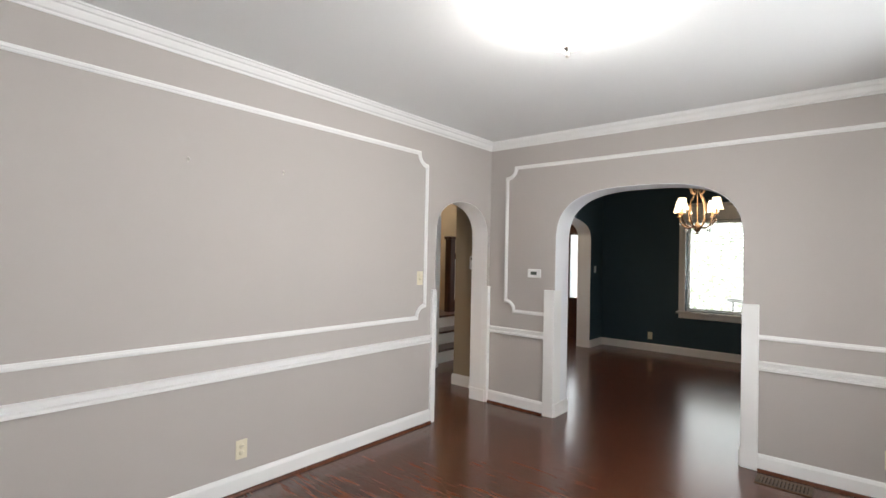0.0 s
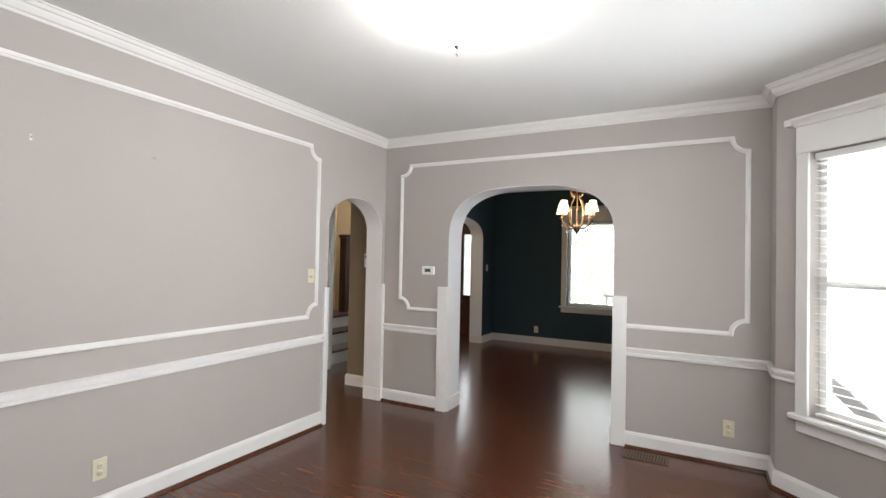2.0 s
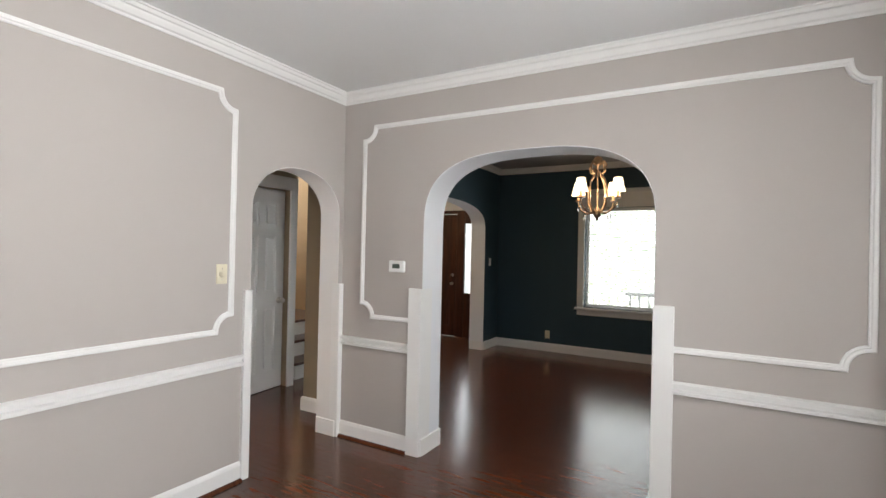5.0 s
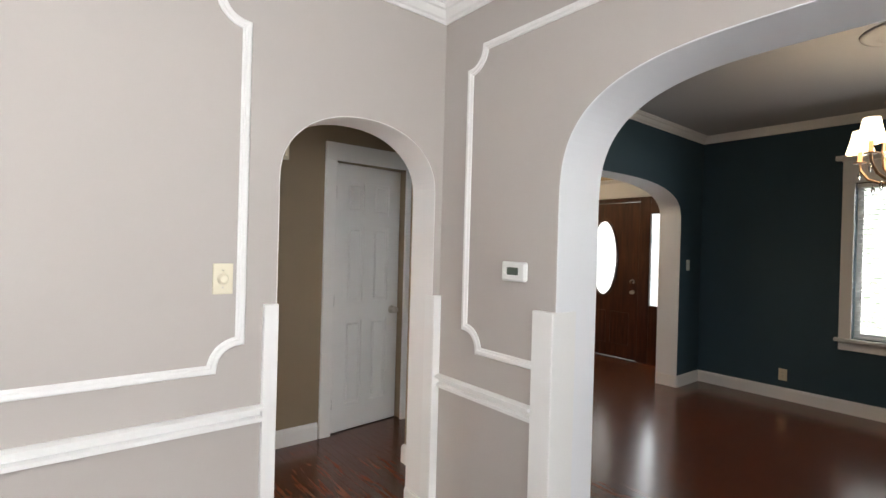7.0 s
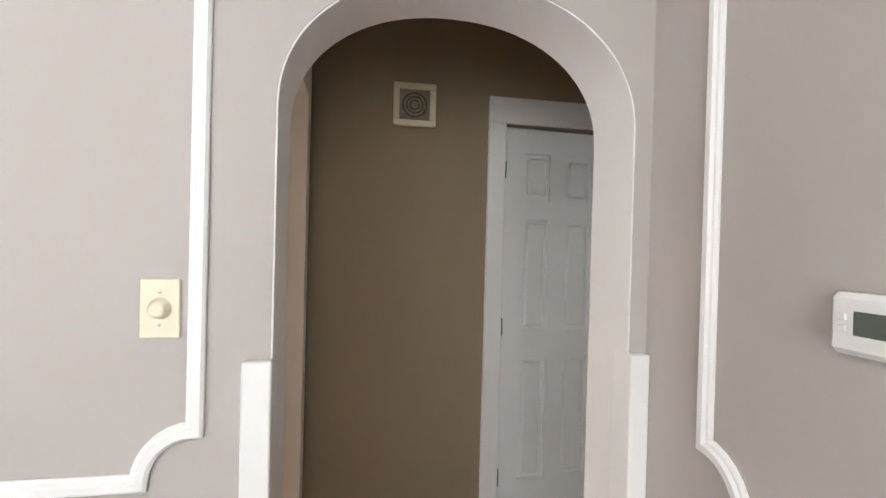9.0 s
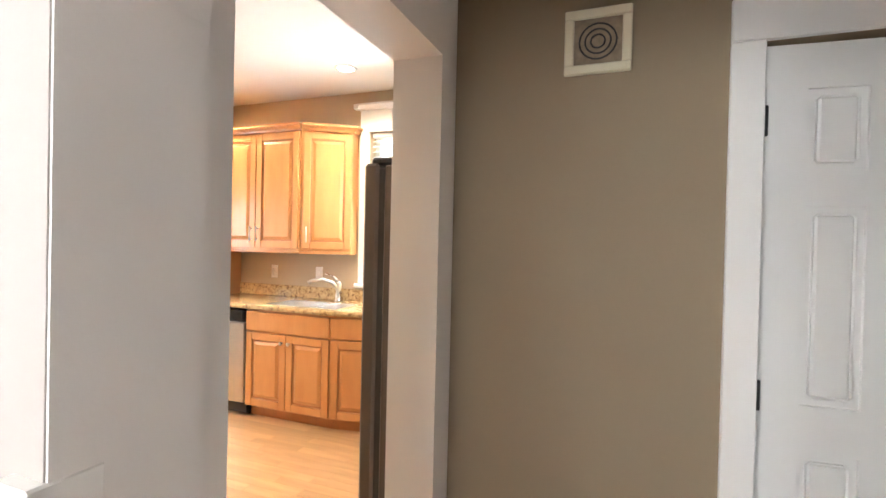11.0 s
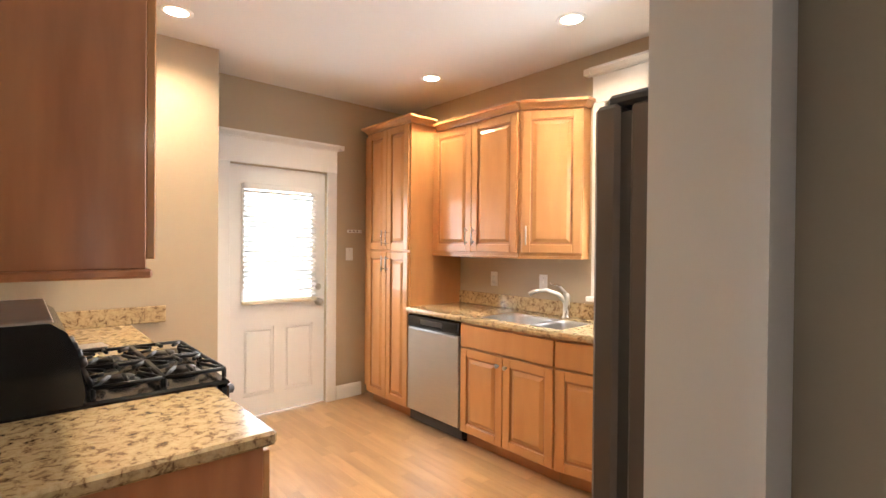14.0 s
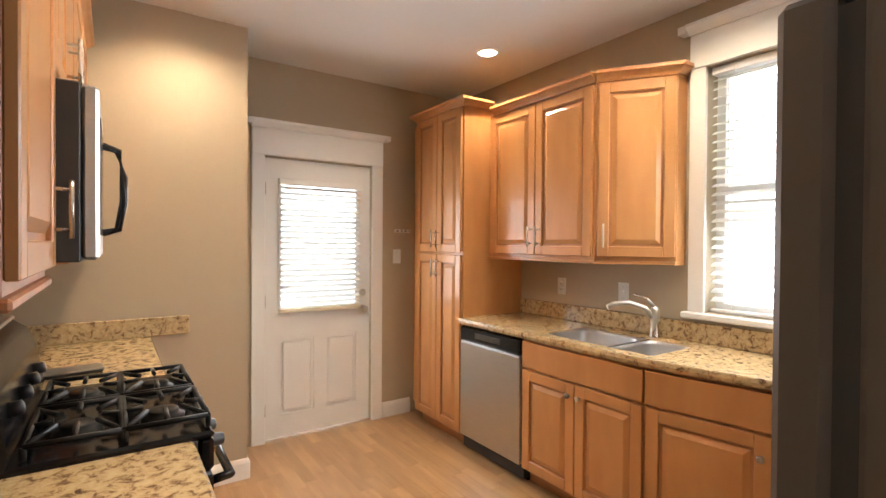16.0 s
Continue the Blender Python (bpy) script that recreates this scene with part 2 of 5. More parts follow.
def sweep(bm, path, prof, M=I4, closed=False, flip=False):
    """A profile (out, up) carried along a path in a plane (mitred). M takes (path u, path v, up) to the world."""
    n = len(path)
    rings = []
    for i in range(n):
        p = Vector(path[i])
        a = Vector(path[i - 1]) if (i or closed) else None
        b = Vector(path[(i + 1) % n]) if (i < n - 1 or closed) else None
        d1 = (p - a).normalized() if a is not None else (b - p).normalized()
        d2 = (b - p).normalized() if b is not None else d1
        n1, n2 = Vector((-d1.y, d1.x)), Vector((-d2.y, d2.x))
        m = (n1 + n2).normalized()
        m /= max(0.35, m.dot(n1))
        if flip:
            m = -m
        rings.append([bm.verts.new(M @ Vector((p.x + m.x * o, p.y + m.y * o, h))) for o, h in prof])
    k = len(prof)
    for i in range(n if closed else n - 1):
        a, b = rings[i], rings[(i + 1) % n]
        for j in range(k):
            bm.faces.new((a[j], a[(j + 1) % k], b[(j + 1) % k], b[j]))
    if not closed:
        bm.faces.new(rings[0][::-1]), bm.faces.new(rings[-1])
    bmesh.ops.recalc_face_normals(bm, faces=bm.faces)


def mesh_of(name, bm, material):
    me = bpy.data.meshes.new(name)
    bm.to_mesh(me)
    bm.free()
    for m in (material if isinstance(material, (list, tuple)) else [material]):
        me.materials.append(m)
    return me


def part(name, bm, material, parent, label=""):
    ob = new(name, mesh_of(name, bm, material))
    ob.parent = parent
    if label:
        ob["label"] = label
    return ob


def pbox(name, parent, material, *dims, bev=0.0, label="", M=None):
    bm = bmesh.new()
    box(bm, *dims, bev=bev, M=M)
    return part(name, bm, material, parent, label)


def solid(name, bm, material, label, category="", kind="structure", group=""):
    return tagged(new(name, mesh_of(name, bm, material)), label, category, group, kind)


def thing(name, at, label, category, group="", kind=""):
    ob = new(name)
    ob.location = at if len(at) == 3 else (*at, 0)
    ob.empty_display_size = 0.1
    return tagged(ob, label, category, group, kind)


def arch_poly(u0, u1, z0, z1, a, b, spring, top, n=18, p=2.4):
    """An outline of a wall from u0 to u1 with a round-headed opening between a and b."""
    pts = [(u0, z0), (a, z0), (a, spring)]
    c, r = (a + b) / 2, (b - a) / 2
    for k in range(1, n):
        t = math.pi * (1 - k / n)
        cu, su = math.cos(t), math.sin(t)
        pts.append((c + r * math.copysign(abs(cu) ** (2 / p), cu), spring + (top - spring) * su ** (2 / p)))
    return pts + [(b, spring), (b, z0), (u1, z0), (u1, z1), (u0, z1)]


def wall_with_holes(bm, axis, a, b, u0, u1, z0, z1, holes):
    """Boxes round rectangular holes (u0, u1, z0, z1), sorted along u."""
    def put(ua, ub, za, zb):
        if axis == "x":
            box(bm, a, ua, za, b, ub, zb)
        else:
            box(bm, ua, a, za, ub, b, zb)
    cur = u0
    for h0, h1, g0, g1 in holes:
        put(cur, h0, z0, z1)
        if g0 > z0:
            put(h0, h1, z0, g0)
        if g1 < z1:
            put(h0, h1, g1, z1)
        cur = h1
    put(cur, u1, z0, z1)
# ---- the large structure ----
HK = 2.705   # kitchen ceiling height
H = 2.635          # ceiling height
HD = 2.735          # dining-room and foyer ceiling height
XA, XA2 = -2.195, -2.39    # wall between living room and hall
YB = 4.625
BM = Matrix.Translation((0.1, YB, 0)) @ pose(0, 0, 0, 0, 0, 0)
TB = 0.26
SAL, SAR, SSP, SAT = 3.783, 4.583, 1.69, 1.997     # small arch
BAL, BAR, BSP, BAT = -1.556, -0.054, 1.59, 2.098   # big arch, along the wall from its right jamb
XR = 1.095
BAY = [(XR, 4.38), (1.895, 3.58), (1.895, 0.80), (XR, 0.0)]
XH = -3.545       # hall wall
YK0, YK1 = 3.545, 3.728   # wall between hall and kitchen
XS, XE, YD = -5.50, -2.493, 0.04   # kitchen walls
XN, YN = -2.68, 8.755      # dining-room walls

bm = bmesh.new()
prism(bm, arch_poly(-2.5, 4.66, 0, H, SAL, SAR, SSP, SAT, n=40, p=2.15), "x", XA, XA2)
solid("wall_west", bm, TAUPE, "taupe painted plaster wall with a narrow arched opening", "wall")
bm = bmesh.new()
vs = prism(bm, arch_poly(-2.49, 1.0, 0, H, BAL, BAR, BSP, BAT, n=48, p=2.9), "y", 0, TB)
bmesh.ops.transform(bm, matrix=BM, verts=bm.verts)
solid("wall_north", bm, TAUPE, "taupe painted plaster wall with a wide arched opening", "wall")
bm = bmesh.new()
box(bm, -2.6, -2.65, 0, 1.3, -2.5, H)
solid("wall_south", bm, TAUPE, "plain taupe plaster wall", "wall")
bm = bmesh.new()
box(bm, XR, 4.38, 0, XR + 0.14, 4.75, H)
box(bm, XR, -2.5, 0, XR + 0.14, 0.0, H)
solid("wall_east", bm, TAUPE, "taupe plaster wall beside the bay window", "wall")


def bay_wall(name, p, q, holes):
    d = Vector(q) - Vector(p)
    L = d.length
    M = Matrix.Translation((*p, 0)) @ Matrix.Rotation(math.atan2(d.y, d.x), 4, "Z")
    b = bmesh.new()
    wall_with_holes(b, "y", 0, 0.14, 0, L, 0, H, holes)
    bmesh.ops.transform(b, matrix=M, verts=b.verts)
    solid(name, b, TAUPE, "taupe plaster bay wall with a tall window", "wall")
    return M


W0, W1 = 0.53, 2.14
MB1 = bay_wall("wall_bay_1", BAY[0], BAY[1], [(0.22, 0.92, W0, W1)])
# window holes from here on are unseen, added to let light in
MB2 = bay_wall("wall_bay_2", BAY[1], BAY[2], [(0.3, 1.3, W0, W1), (1.5, 2.5, W0, W1)])
MB3 = bay_wall("wall_bay_3", BAY[2], BAY[3], [(0.2, 0.9, W0, W1)])

# dining room
bm = bmesh.new()
A2L, A2R, A2S, A2T = 6.0, 8.25, 1.80, 2.135
prism(bm, arch_poly(5.03, YN, 0, HD, A2L, A2R, A2S, A2T, n=36, p=2.6), "x", XN, XN - 0.215)
solid("wall_dining_west", bm, NAVY, "dark navy painted wall with an arched opening", "wall")
NW = (-1.344, -0.268, 0.69, 2.11)
bm = bmesh.new()
wall_with_holes(bm, "y", YN, YN + 0.16, XN - 0.2, 1.3, 0, HD, [NW])
solid("wall_dining_north", bm, NAVY, "dark navy painted wall with a wide window", "wall")
bm = bmesh.new()
box(bm, 1.16, 4.64, 0, 1.30, YN, HD)
solid("wall_dining_east", bm, NAVY, "plain dark navy wall", "wall")
bm = bmesh.new()
box(bm, 1.102, 4.66, 0, 1.158, 4.88, HD)
solid("wall_dining_south", bm, NAVY, "plain dark navy wall", "wall")
# the navy face of the arched wall
bm = bmesh.new()
prism(bm, arch_poly(-2.46, 1.05, 0, HD, BAL - 0.003, BAR + 0.003, BSP, BAT + 0.003, n=48, p=2.9), "y", TB, TB + 0.006)
bmesh.ops.transform(bm, matrix=BM, verts=bm.verts)
solid("wall_dining_arch", bm, NAVY, "dark navy paint round the wide arch", "wall")

bm = bmesh.new()
box(bm, XN - 0.002, 5.032, 0, -2.36, 5.04, HD)
box(bm, -2.37, 4.89, 0, -2.36, 5.032, HD)
solid("wall_dining_return", bm, NAVY, "short dark navy wall return", "wall")
# hall, foyer
CD0, CD1 = 4.69, 5.31
bm = bmesh.new()
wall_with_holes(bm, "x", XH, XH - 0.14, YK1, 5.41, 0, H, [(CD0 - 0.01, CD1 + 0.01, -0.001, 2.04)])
solid("wall_hall", bm, HALLP, "tan hall wall beside a closet door, tone darkened for the dim hall", "wall")
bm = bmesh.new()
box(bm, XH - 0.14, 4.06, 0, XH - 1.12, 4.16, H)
solid("wall_closet_1", bm, HALLP, "plain tan closet wall, tone darkened for the dim hall", "wall")
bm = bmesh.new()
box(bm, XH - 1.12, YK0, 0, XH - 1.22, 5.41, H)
solid("wall_closet_2", bm, HALLP, "plain tan closet wall, tone darkened for the dim hall", "wall")
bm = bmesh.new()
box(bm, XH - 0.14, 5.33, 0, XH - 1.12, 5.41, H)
solid("wall_closet_3", bm, HALLP, "plain tan closet wall, tone darkened for the dim hall", "wall")
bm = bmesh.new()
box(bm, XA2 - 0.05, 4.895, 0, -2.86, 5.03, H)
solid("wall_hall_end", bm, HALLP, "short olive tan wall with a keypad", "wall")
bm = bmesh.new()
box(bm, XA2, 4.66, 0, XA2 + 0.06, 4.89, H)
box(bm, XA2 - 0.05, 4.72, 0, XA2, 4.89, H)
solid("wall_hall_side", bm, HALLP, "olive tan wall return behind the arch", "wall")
bm = bmesh.new()
wall_with_holes(bm, "y", 9.0, 9.16, -6.6, XN - 0.1, 0, 5.2, [(-4.475, -3.05, 0, 2.14)])
solid("wall_foyer_north", bm, OLIVE, "tan foyer wall round the front door", "wall")
bm = bmesh.new()
box(bm, -6.6, 5.5, 0, -6.75, 9.1, 5.2)
box(bm, -6.6, 5.4, 0, XH - 1.22, 5.53, 5.2)
box(bm, XH - 1.22, 5.43, H + 0.2, XA2, 5.53, 5.2)
solid("wall_foyer_west", bm, mat("tan_wall_paint", (0.56, 0.40, 0.235), 0.7, var=0.02, scale=1.2, bump=0.12, bscale=180), "warm tan stairwell wall", "wall")

# kitchen
bm = bmesh.new()
box(bm, XH - 0.138, YK0, 0, -3.405, YK1, HK)
box(bm, XA2, YK0, 0, XE, YK1, HK)
box(bm, -3.405, YK0, 2.065, XE, YK1, HK)
box(bm, XS - 0.14, YK0, 0, XH - 1.22, YK1 - 0.02, HK)
solid("wall_kitchen_north", bm, JAMB, "pale taupe wall with a square opening to the kitchen", "wall")
KW = (2.25, 3.12, 1.07, 2.36)
bm = bmesh.new()
wall_with_holes(bm, "x", XS, XS - 0.16, YD - 0.16, YK1 - 0.02, 0, HK, [KW])
solid("wall_kitchen_west", bm, OLIVE, "tan kitchen wall behind the sink", "wall")
KD0, KD1 = -4.64, -3.81
bm = bmesh.new()
wall_with_holes(bm, "y", YD, YD - 0.16, XS, XE, 0, HK, [(KD0 - 0.01, KD1 + 0.01, -0.001, 2.035)])
solid("wall_kitchen_south", bm, OLIVE, "tan kitchen wall round the back door", "wall")
bm = bmesh.new()
box(bm, XE, YD - 0.16, 0, XA2, YK0, HK)
solid("wall_kitchen_east", bm, OLIVE, "tan kitchen wall behind the range", "wall")
bm = bmesh.new()
box(bm, XE, YD, 0, -3.595, 0.50, HK)
solid("wall_kitchen_chase", bm, OLIVE, "boxed-out tan wall at the end of the counter", "wall")

# ceilings
for nm, b, m, lab in (("ceiling_living", (-2.5, -2.65, 2.1, 4.8), CEIL, "smooth white ceiling"),
                      ("ceiling_dining", (-2.78, 4.8, 2.15, 8.86), CEILG, "grey dining-room ceiling"),
                      ("ceiling_kitchen", (-5.66, -0.12, -2.5, 3.7), CEIL, "white kitchen ceiling"),
                      ("ceiling_hall", (-4.9, 3.7, -2.5, 5.66), CEIL, "white hall ceiling"),
                      ("ceiling_foyer", (-4.1, 5.66, -2.78, 9.16), CEIL, "white foyer ceiling")):
    bm = bmesh.new()
    box(bm, b[0], b[1], HK if 'kitchen' in nm else HD if 'dining' in nm else H, b[2], b[3], H + 0.2)
    solid(nm, bm, m, lab, "ceiling")
bm = bmesh.new()
box(bm, -6.75, 5.5, 5.2, -2.4, 9.16, 5.3)
solid("ceiling_stairwell", bm, CEIL, "high stairwell ceiling", "ceiling")
# floors below the boards
bm = bmesh.new()
box(bm, -6.8, YK1 - 0.08, -0.2, 2.2, 9.2, -0.012)
box(bm, XA2, -2.65, -0.2, 2.2, YK1 - 0.08, -0.012)
solid("floor", bm, SUB, "red-brown polished oak strip floor", "floor")
bm = bmesh.new()
box(bm, -5.66, -0.12, -0.2, XA2, YK1 - 0.08, -0.008)
solid("floor_kitchen", bm, VSUB, "pale oak plank kitchen floor", "floor")
bm = bmesh.new()
box(bm, -300, -300, -0.7, 300, 300, -0.5)
solid("ground", bm, GRASS, "lawn round the house", "ground")

# baseboards, rails, crown
BASEP = [(0, 0), (0.016, 0), (0.016, 0.098), (0.010, 0.115), (0.004, 0.122), (0, 0.122)]
SHOE = [(0.016, 0), (0.034, 0), (0.030, 0.014), (0.020, 0.02), (0.016, 0.02)]
RAILP = [(0, 0.708), (0.012, 0.708), (0.024, 0.713), (0.024, 0.727), (0.012, 0.732), (0.003, 0.734), (0.003, 0.750), (0.014, 0.752), (0.032, 0.757), (0.032, 0.769), (0.016, 0.776), (0, 0.776)]
def crown_profile(h):
    return [(0, h - 0.078), (0.008, h - 0.078), (0.012, h - 0.066), (0.024, h - 0.060), (0.036, h - 0.040), (0.040, h - 0.030), (0.052, h - 0.026), (0.060, h - 0.010), (0.070, h - 0.008), (0.070, h), (0, h)]




def strip(name, paths, prof, material, label, flip=False, cat="trim"):
    b = bmesh.new()
    for p in paths:
        sweep(b, p, prof, flip=flip)
    return solid(name, b, material, label, cat)


def bx(u, v=0.0):
    q = BM @ Vector((u, v, 0))
    return (q.x, q.y)


PW = 0.10   # flat post beside the wide arch
CRN = bx(XA - 0.1)
bend = bx(XR - 0.1)
living = [(XA, -2.49), CRN, bend, (XR, 4.38), BAY[1], BAY[2], BAY[3], (XR, -2.49)]
strip("crown_trim_living", [living], crown_profile(H), WHITE, "white stepped crown moulding", flip=True)
strip("crown_trim_dining", [[(XN, 4.86), (XN, YN), (1.16, YN), (1.16, 4.9)]], crown_profile(HD), WHITE, "white stepped crown moulding", flip=True)
low = [[(XA, -2.49), (XA, SAL - 0.05)], [bx(XA - 0.1 + 0.015), bx(BAL - PW)], [bx(BAR + PW), bend, (XR, 4.38), BAY[1], BAY[2], BAY[3], (XR, -2.49)]]
strip("baseboard_living", low, BASEP, WHITE, "white painted baseboard", flip=True, cat="baseboard")
strip("shoe_trim_living", low, SHOE, FLOORB, "red-brown shoe moulding", flip=True)
MBs = Vector((BAY[1][0] - BAY[0][0], BAY[1][1] - BAY[0][1])).normalized()
rail = [[(XA, -2.49), (XA, SAL - 0.05)], [bx(XA - 0.1 + 0.015), bx(BAL - PW)],
        [bx(BAR + PW), bend, (XR, 4.38), (XR + MBs.x * 0.145, 4.38 + MBs.y * 0.145)]]
strip("chair_rail", rail, RAILP, WHITE, "white double-bead chair rail", flip=True)
dn = [[(XN, A2R + 0.005), (XN, YN), (1.16, YN), (1.16, 4.9)]]
strip("baseboard_dining", dn, BASEP, WHITE, "white painted baseboard", flip=True, cat="baseboard")
strip("baseboard_hall", [[(XH, YK1 + 0.0), (XH, CD0 - 0.10)], [(-2.86, 5.03), (-2.86, 4.895), (XA2 - 0.05, 4.895)]], BASEP, WHITE, "white painted baseboard", flip=True, cat="baseboard")
strip("baseboard_kitchen", [[(-3.14, 0.50), (-3.595, 0.50), (-3.595, YD + 0.03)], [(KD0 - 0.1, YD), (XS + 0.5, YD)]], BASEP, WHITE, "white painted baseboard", flip=True, cat="baseboard")
b = bmesh.new()
box(b, XN - 0.22, A2R - 0.006, 0, XN + 0.006, A2R + 0.0, 1.82)
solid("jamb_dining_arch", b, JAMB, "pale painted jamb of the dining-room arch", "jamb")

# arch linings
def lining(name, a, c, spring, top, n, p, d0, d1, axis, M=None, off=0.004):
    pts = [(u, z) for u, z in arch_poly(a - 1, c + 1, 0, 9, a, c, spring, top, n, p)[1:-3]]
    inner = [(u, z) for u, z in arch_poly(a - 1, c + 1, 0, 9, a + off, c - off, spring, top - off, n, p)[1:-3]]
    b = bmesh.new()
    rows = []
    for (u, z), (u2, z2) in zip(pts, inner):
        if axis == "x":
            rows.append([b.verts.new(q) for q in ((d0, u, z), (d0, u2, z2), (d1, u2, z2), (d1, u, z))])
        else:
            rows.append([b.verts.new(q) for q in ((u, d0, z), (u2, d0, z2), (u2, d1, z2), (u, d1, z))])
    for r, s in zip(rows, rows[1:]):
        for k in range(4):
            f = b.faces.new((r[k], r[(k + 1) % 4], s[(k + 1) % 4], s[k]))
    b.faces.new(rows[0]), b.faces.new(rows[-1][::-1])
    bmesh.ops.recalc_face_normals(b, faces=b.faces)
    if M:
        bmesh.ops.transform(b, matrix=M, verts=b.verts)
    solid(name, b, JAMB if "hall" in name else PALE, "pale painted lining of the arch", "arch lining")


lining("arch_lining_hall", SAL, SAR, SSP, SAT, 40, 2.15, XA - 0.002, XA2 + 0.002, "x")
lining("arch_lining_dining", BAL, BAR, BSP, BAT, 48, 2.9, 0.002, TB + 0.008, "y", BM)
lining("arch_lining_foyer", A2L, A2R - 0.006, A2S, A2T, 36, 2.6, XN + 0.004, XN - 0.22, "x")

# flat white posts beside the arches
def post(name, fn, label):
    b = bmesh.new()
    fn(b)
    solid(name, b, WHITE, label, "trim post")


post("arch_post_1", lambda b: box(b, XA - 0.06, SAL - 0.052, 0, XA + 0.02, SAL + 0.006, 1.174, 0.003), "flat white post beside the narrow arch")
post("arch_post_2", lambda b: box(b, XA - 0.06, SAR - 0.006, 0, XA + 0.02, YB - 0.001, 1.174, 0.003), "flat white post beside the narrow arch")
post("arch_post_3", lambda b: (box(b, BAL - PW, -0.022, 0, BAL + 0.006, TB * 0.5, 1.174, 0.003, M=BM)), "flat white post beside the wide arch")
post("arch_post_4", lambda b: (box(b, BAR - 0.006, -0.022, 0, BAR + PW, TB * 0.5, 1.174, 0.003, M=BM)), "flat white post beside the wide arch")
post("arch_plinth_1", lambda b: box(b, BAL - 0.004, 0.0, 0, BAL + 0.02, TB + 0.012, 0.122, 0.003, M=BM), "white baseboard in the wide arch")
post("arch_plinth_2", lambda b: box(b, BAR - 0.02, 0.0, 0, BAR + 0.004, TB + 0.012, 0.122, 0.003, M=BM), "white baseboard in the wide arch")
post("arch_plinth_3", lambda b: box(b, XA - 0.19, SAR - 0.016, 0, XA, SAR + 0.002, 0.122, 0.003), "white baseboard in the narrow arch")
post("arch_plinth_4", lambda b: box(b, XN - 0.21, A2R - 0.02, 0, XN + 0.012, A2R, 0.122, 0.003), "white baseboard in the dining-room arch")

# picture-frame mouldings on the walls
def scoop(u0, u1, z0, z1, r=0.10, n=7, open_at=None):
    """A rectangle with hollowed corners; the mould steps in square before each hollow."""
    out = []
    for (cu, cz, a0) in ((u0, z0, 90), (u1, z0, 180), (u1, z1, 270), (u0, z1, 0)):
        for k in range(n + 1):
            t = radians(a0 - 90 * k / n)
            out.append((cu + r * math.cos(t), cz + r * math.sin(t)))
    return out


MOULD = [(-0.017, 0), (-0.017, 0.009), (-0.011, 0.015), (0.002, 0.015), (0.007, 0.009), (0.012, 0.009), (0.017, 0.005), (0.017, 0)]
MA = Matrix(((0, 0, 1, XA), (1, 0, 0, 0), (0, 1, 0, 0), (0, 0, 0, 1)))
MW = BM @ Matrix(((1, 0, 0, 0), (0, 0, -1, 0), (0, 1, 0, 0), (0, 0, 0, 1)))
b = bmesh.new()
sweep(b, scoop(-1.6, 3.644, 0.938, 2.354), MOULD, MA, closed=True)
solid("panel_moulding_west", b, WHITE, "white picture-frame moulding with scooped corners", "moulding")
b = bmesh.new()
L, R, B0, T0 = -2.09, 0.855, 0.943, 2.357
pts = scoop(L, R, B0, T0)
n8 = len(pts) // 4
run = [(BAR + PW, B0)] + pts[n8:] + pts[:n8] + [(BAL - PW, B0)]
sweep(b, run, MOULD, MW)
solid("panel_moulding_north", b, WHITE, "white picture-frame moulding with scooped corners round the arch", "moulding")
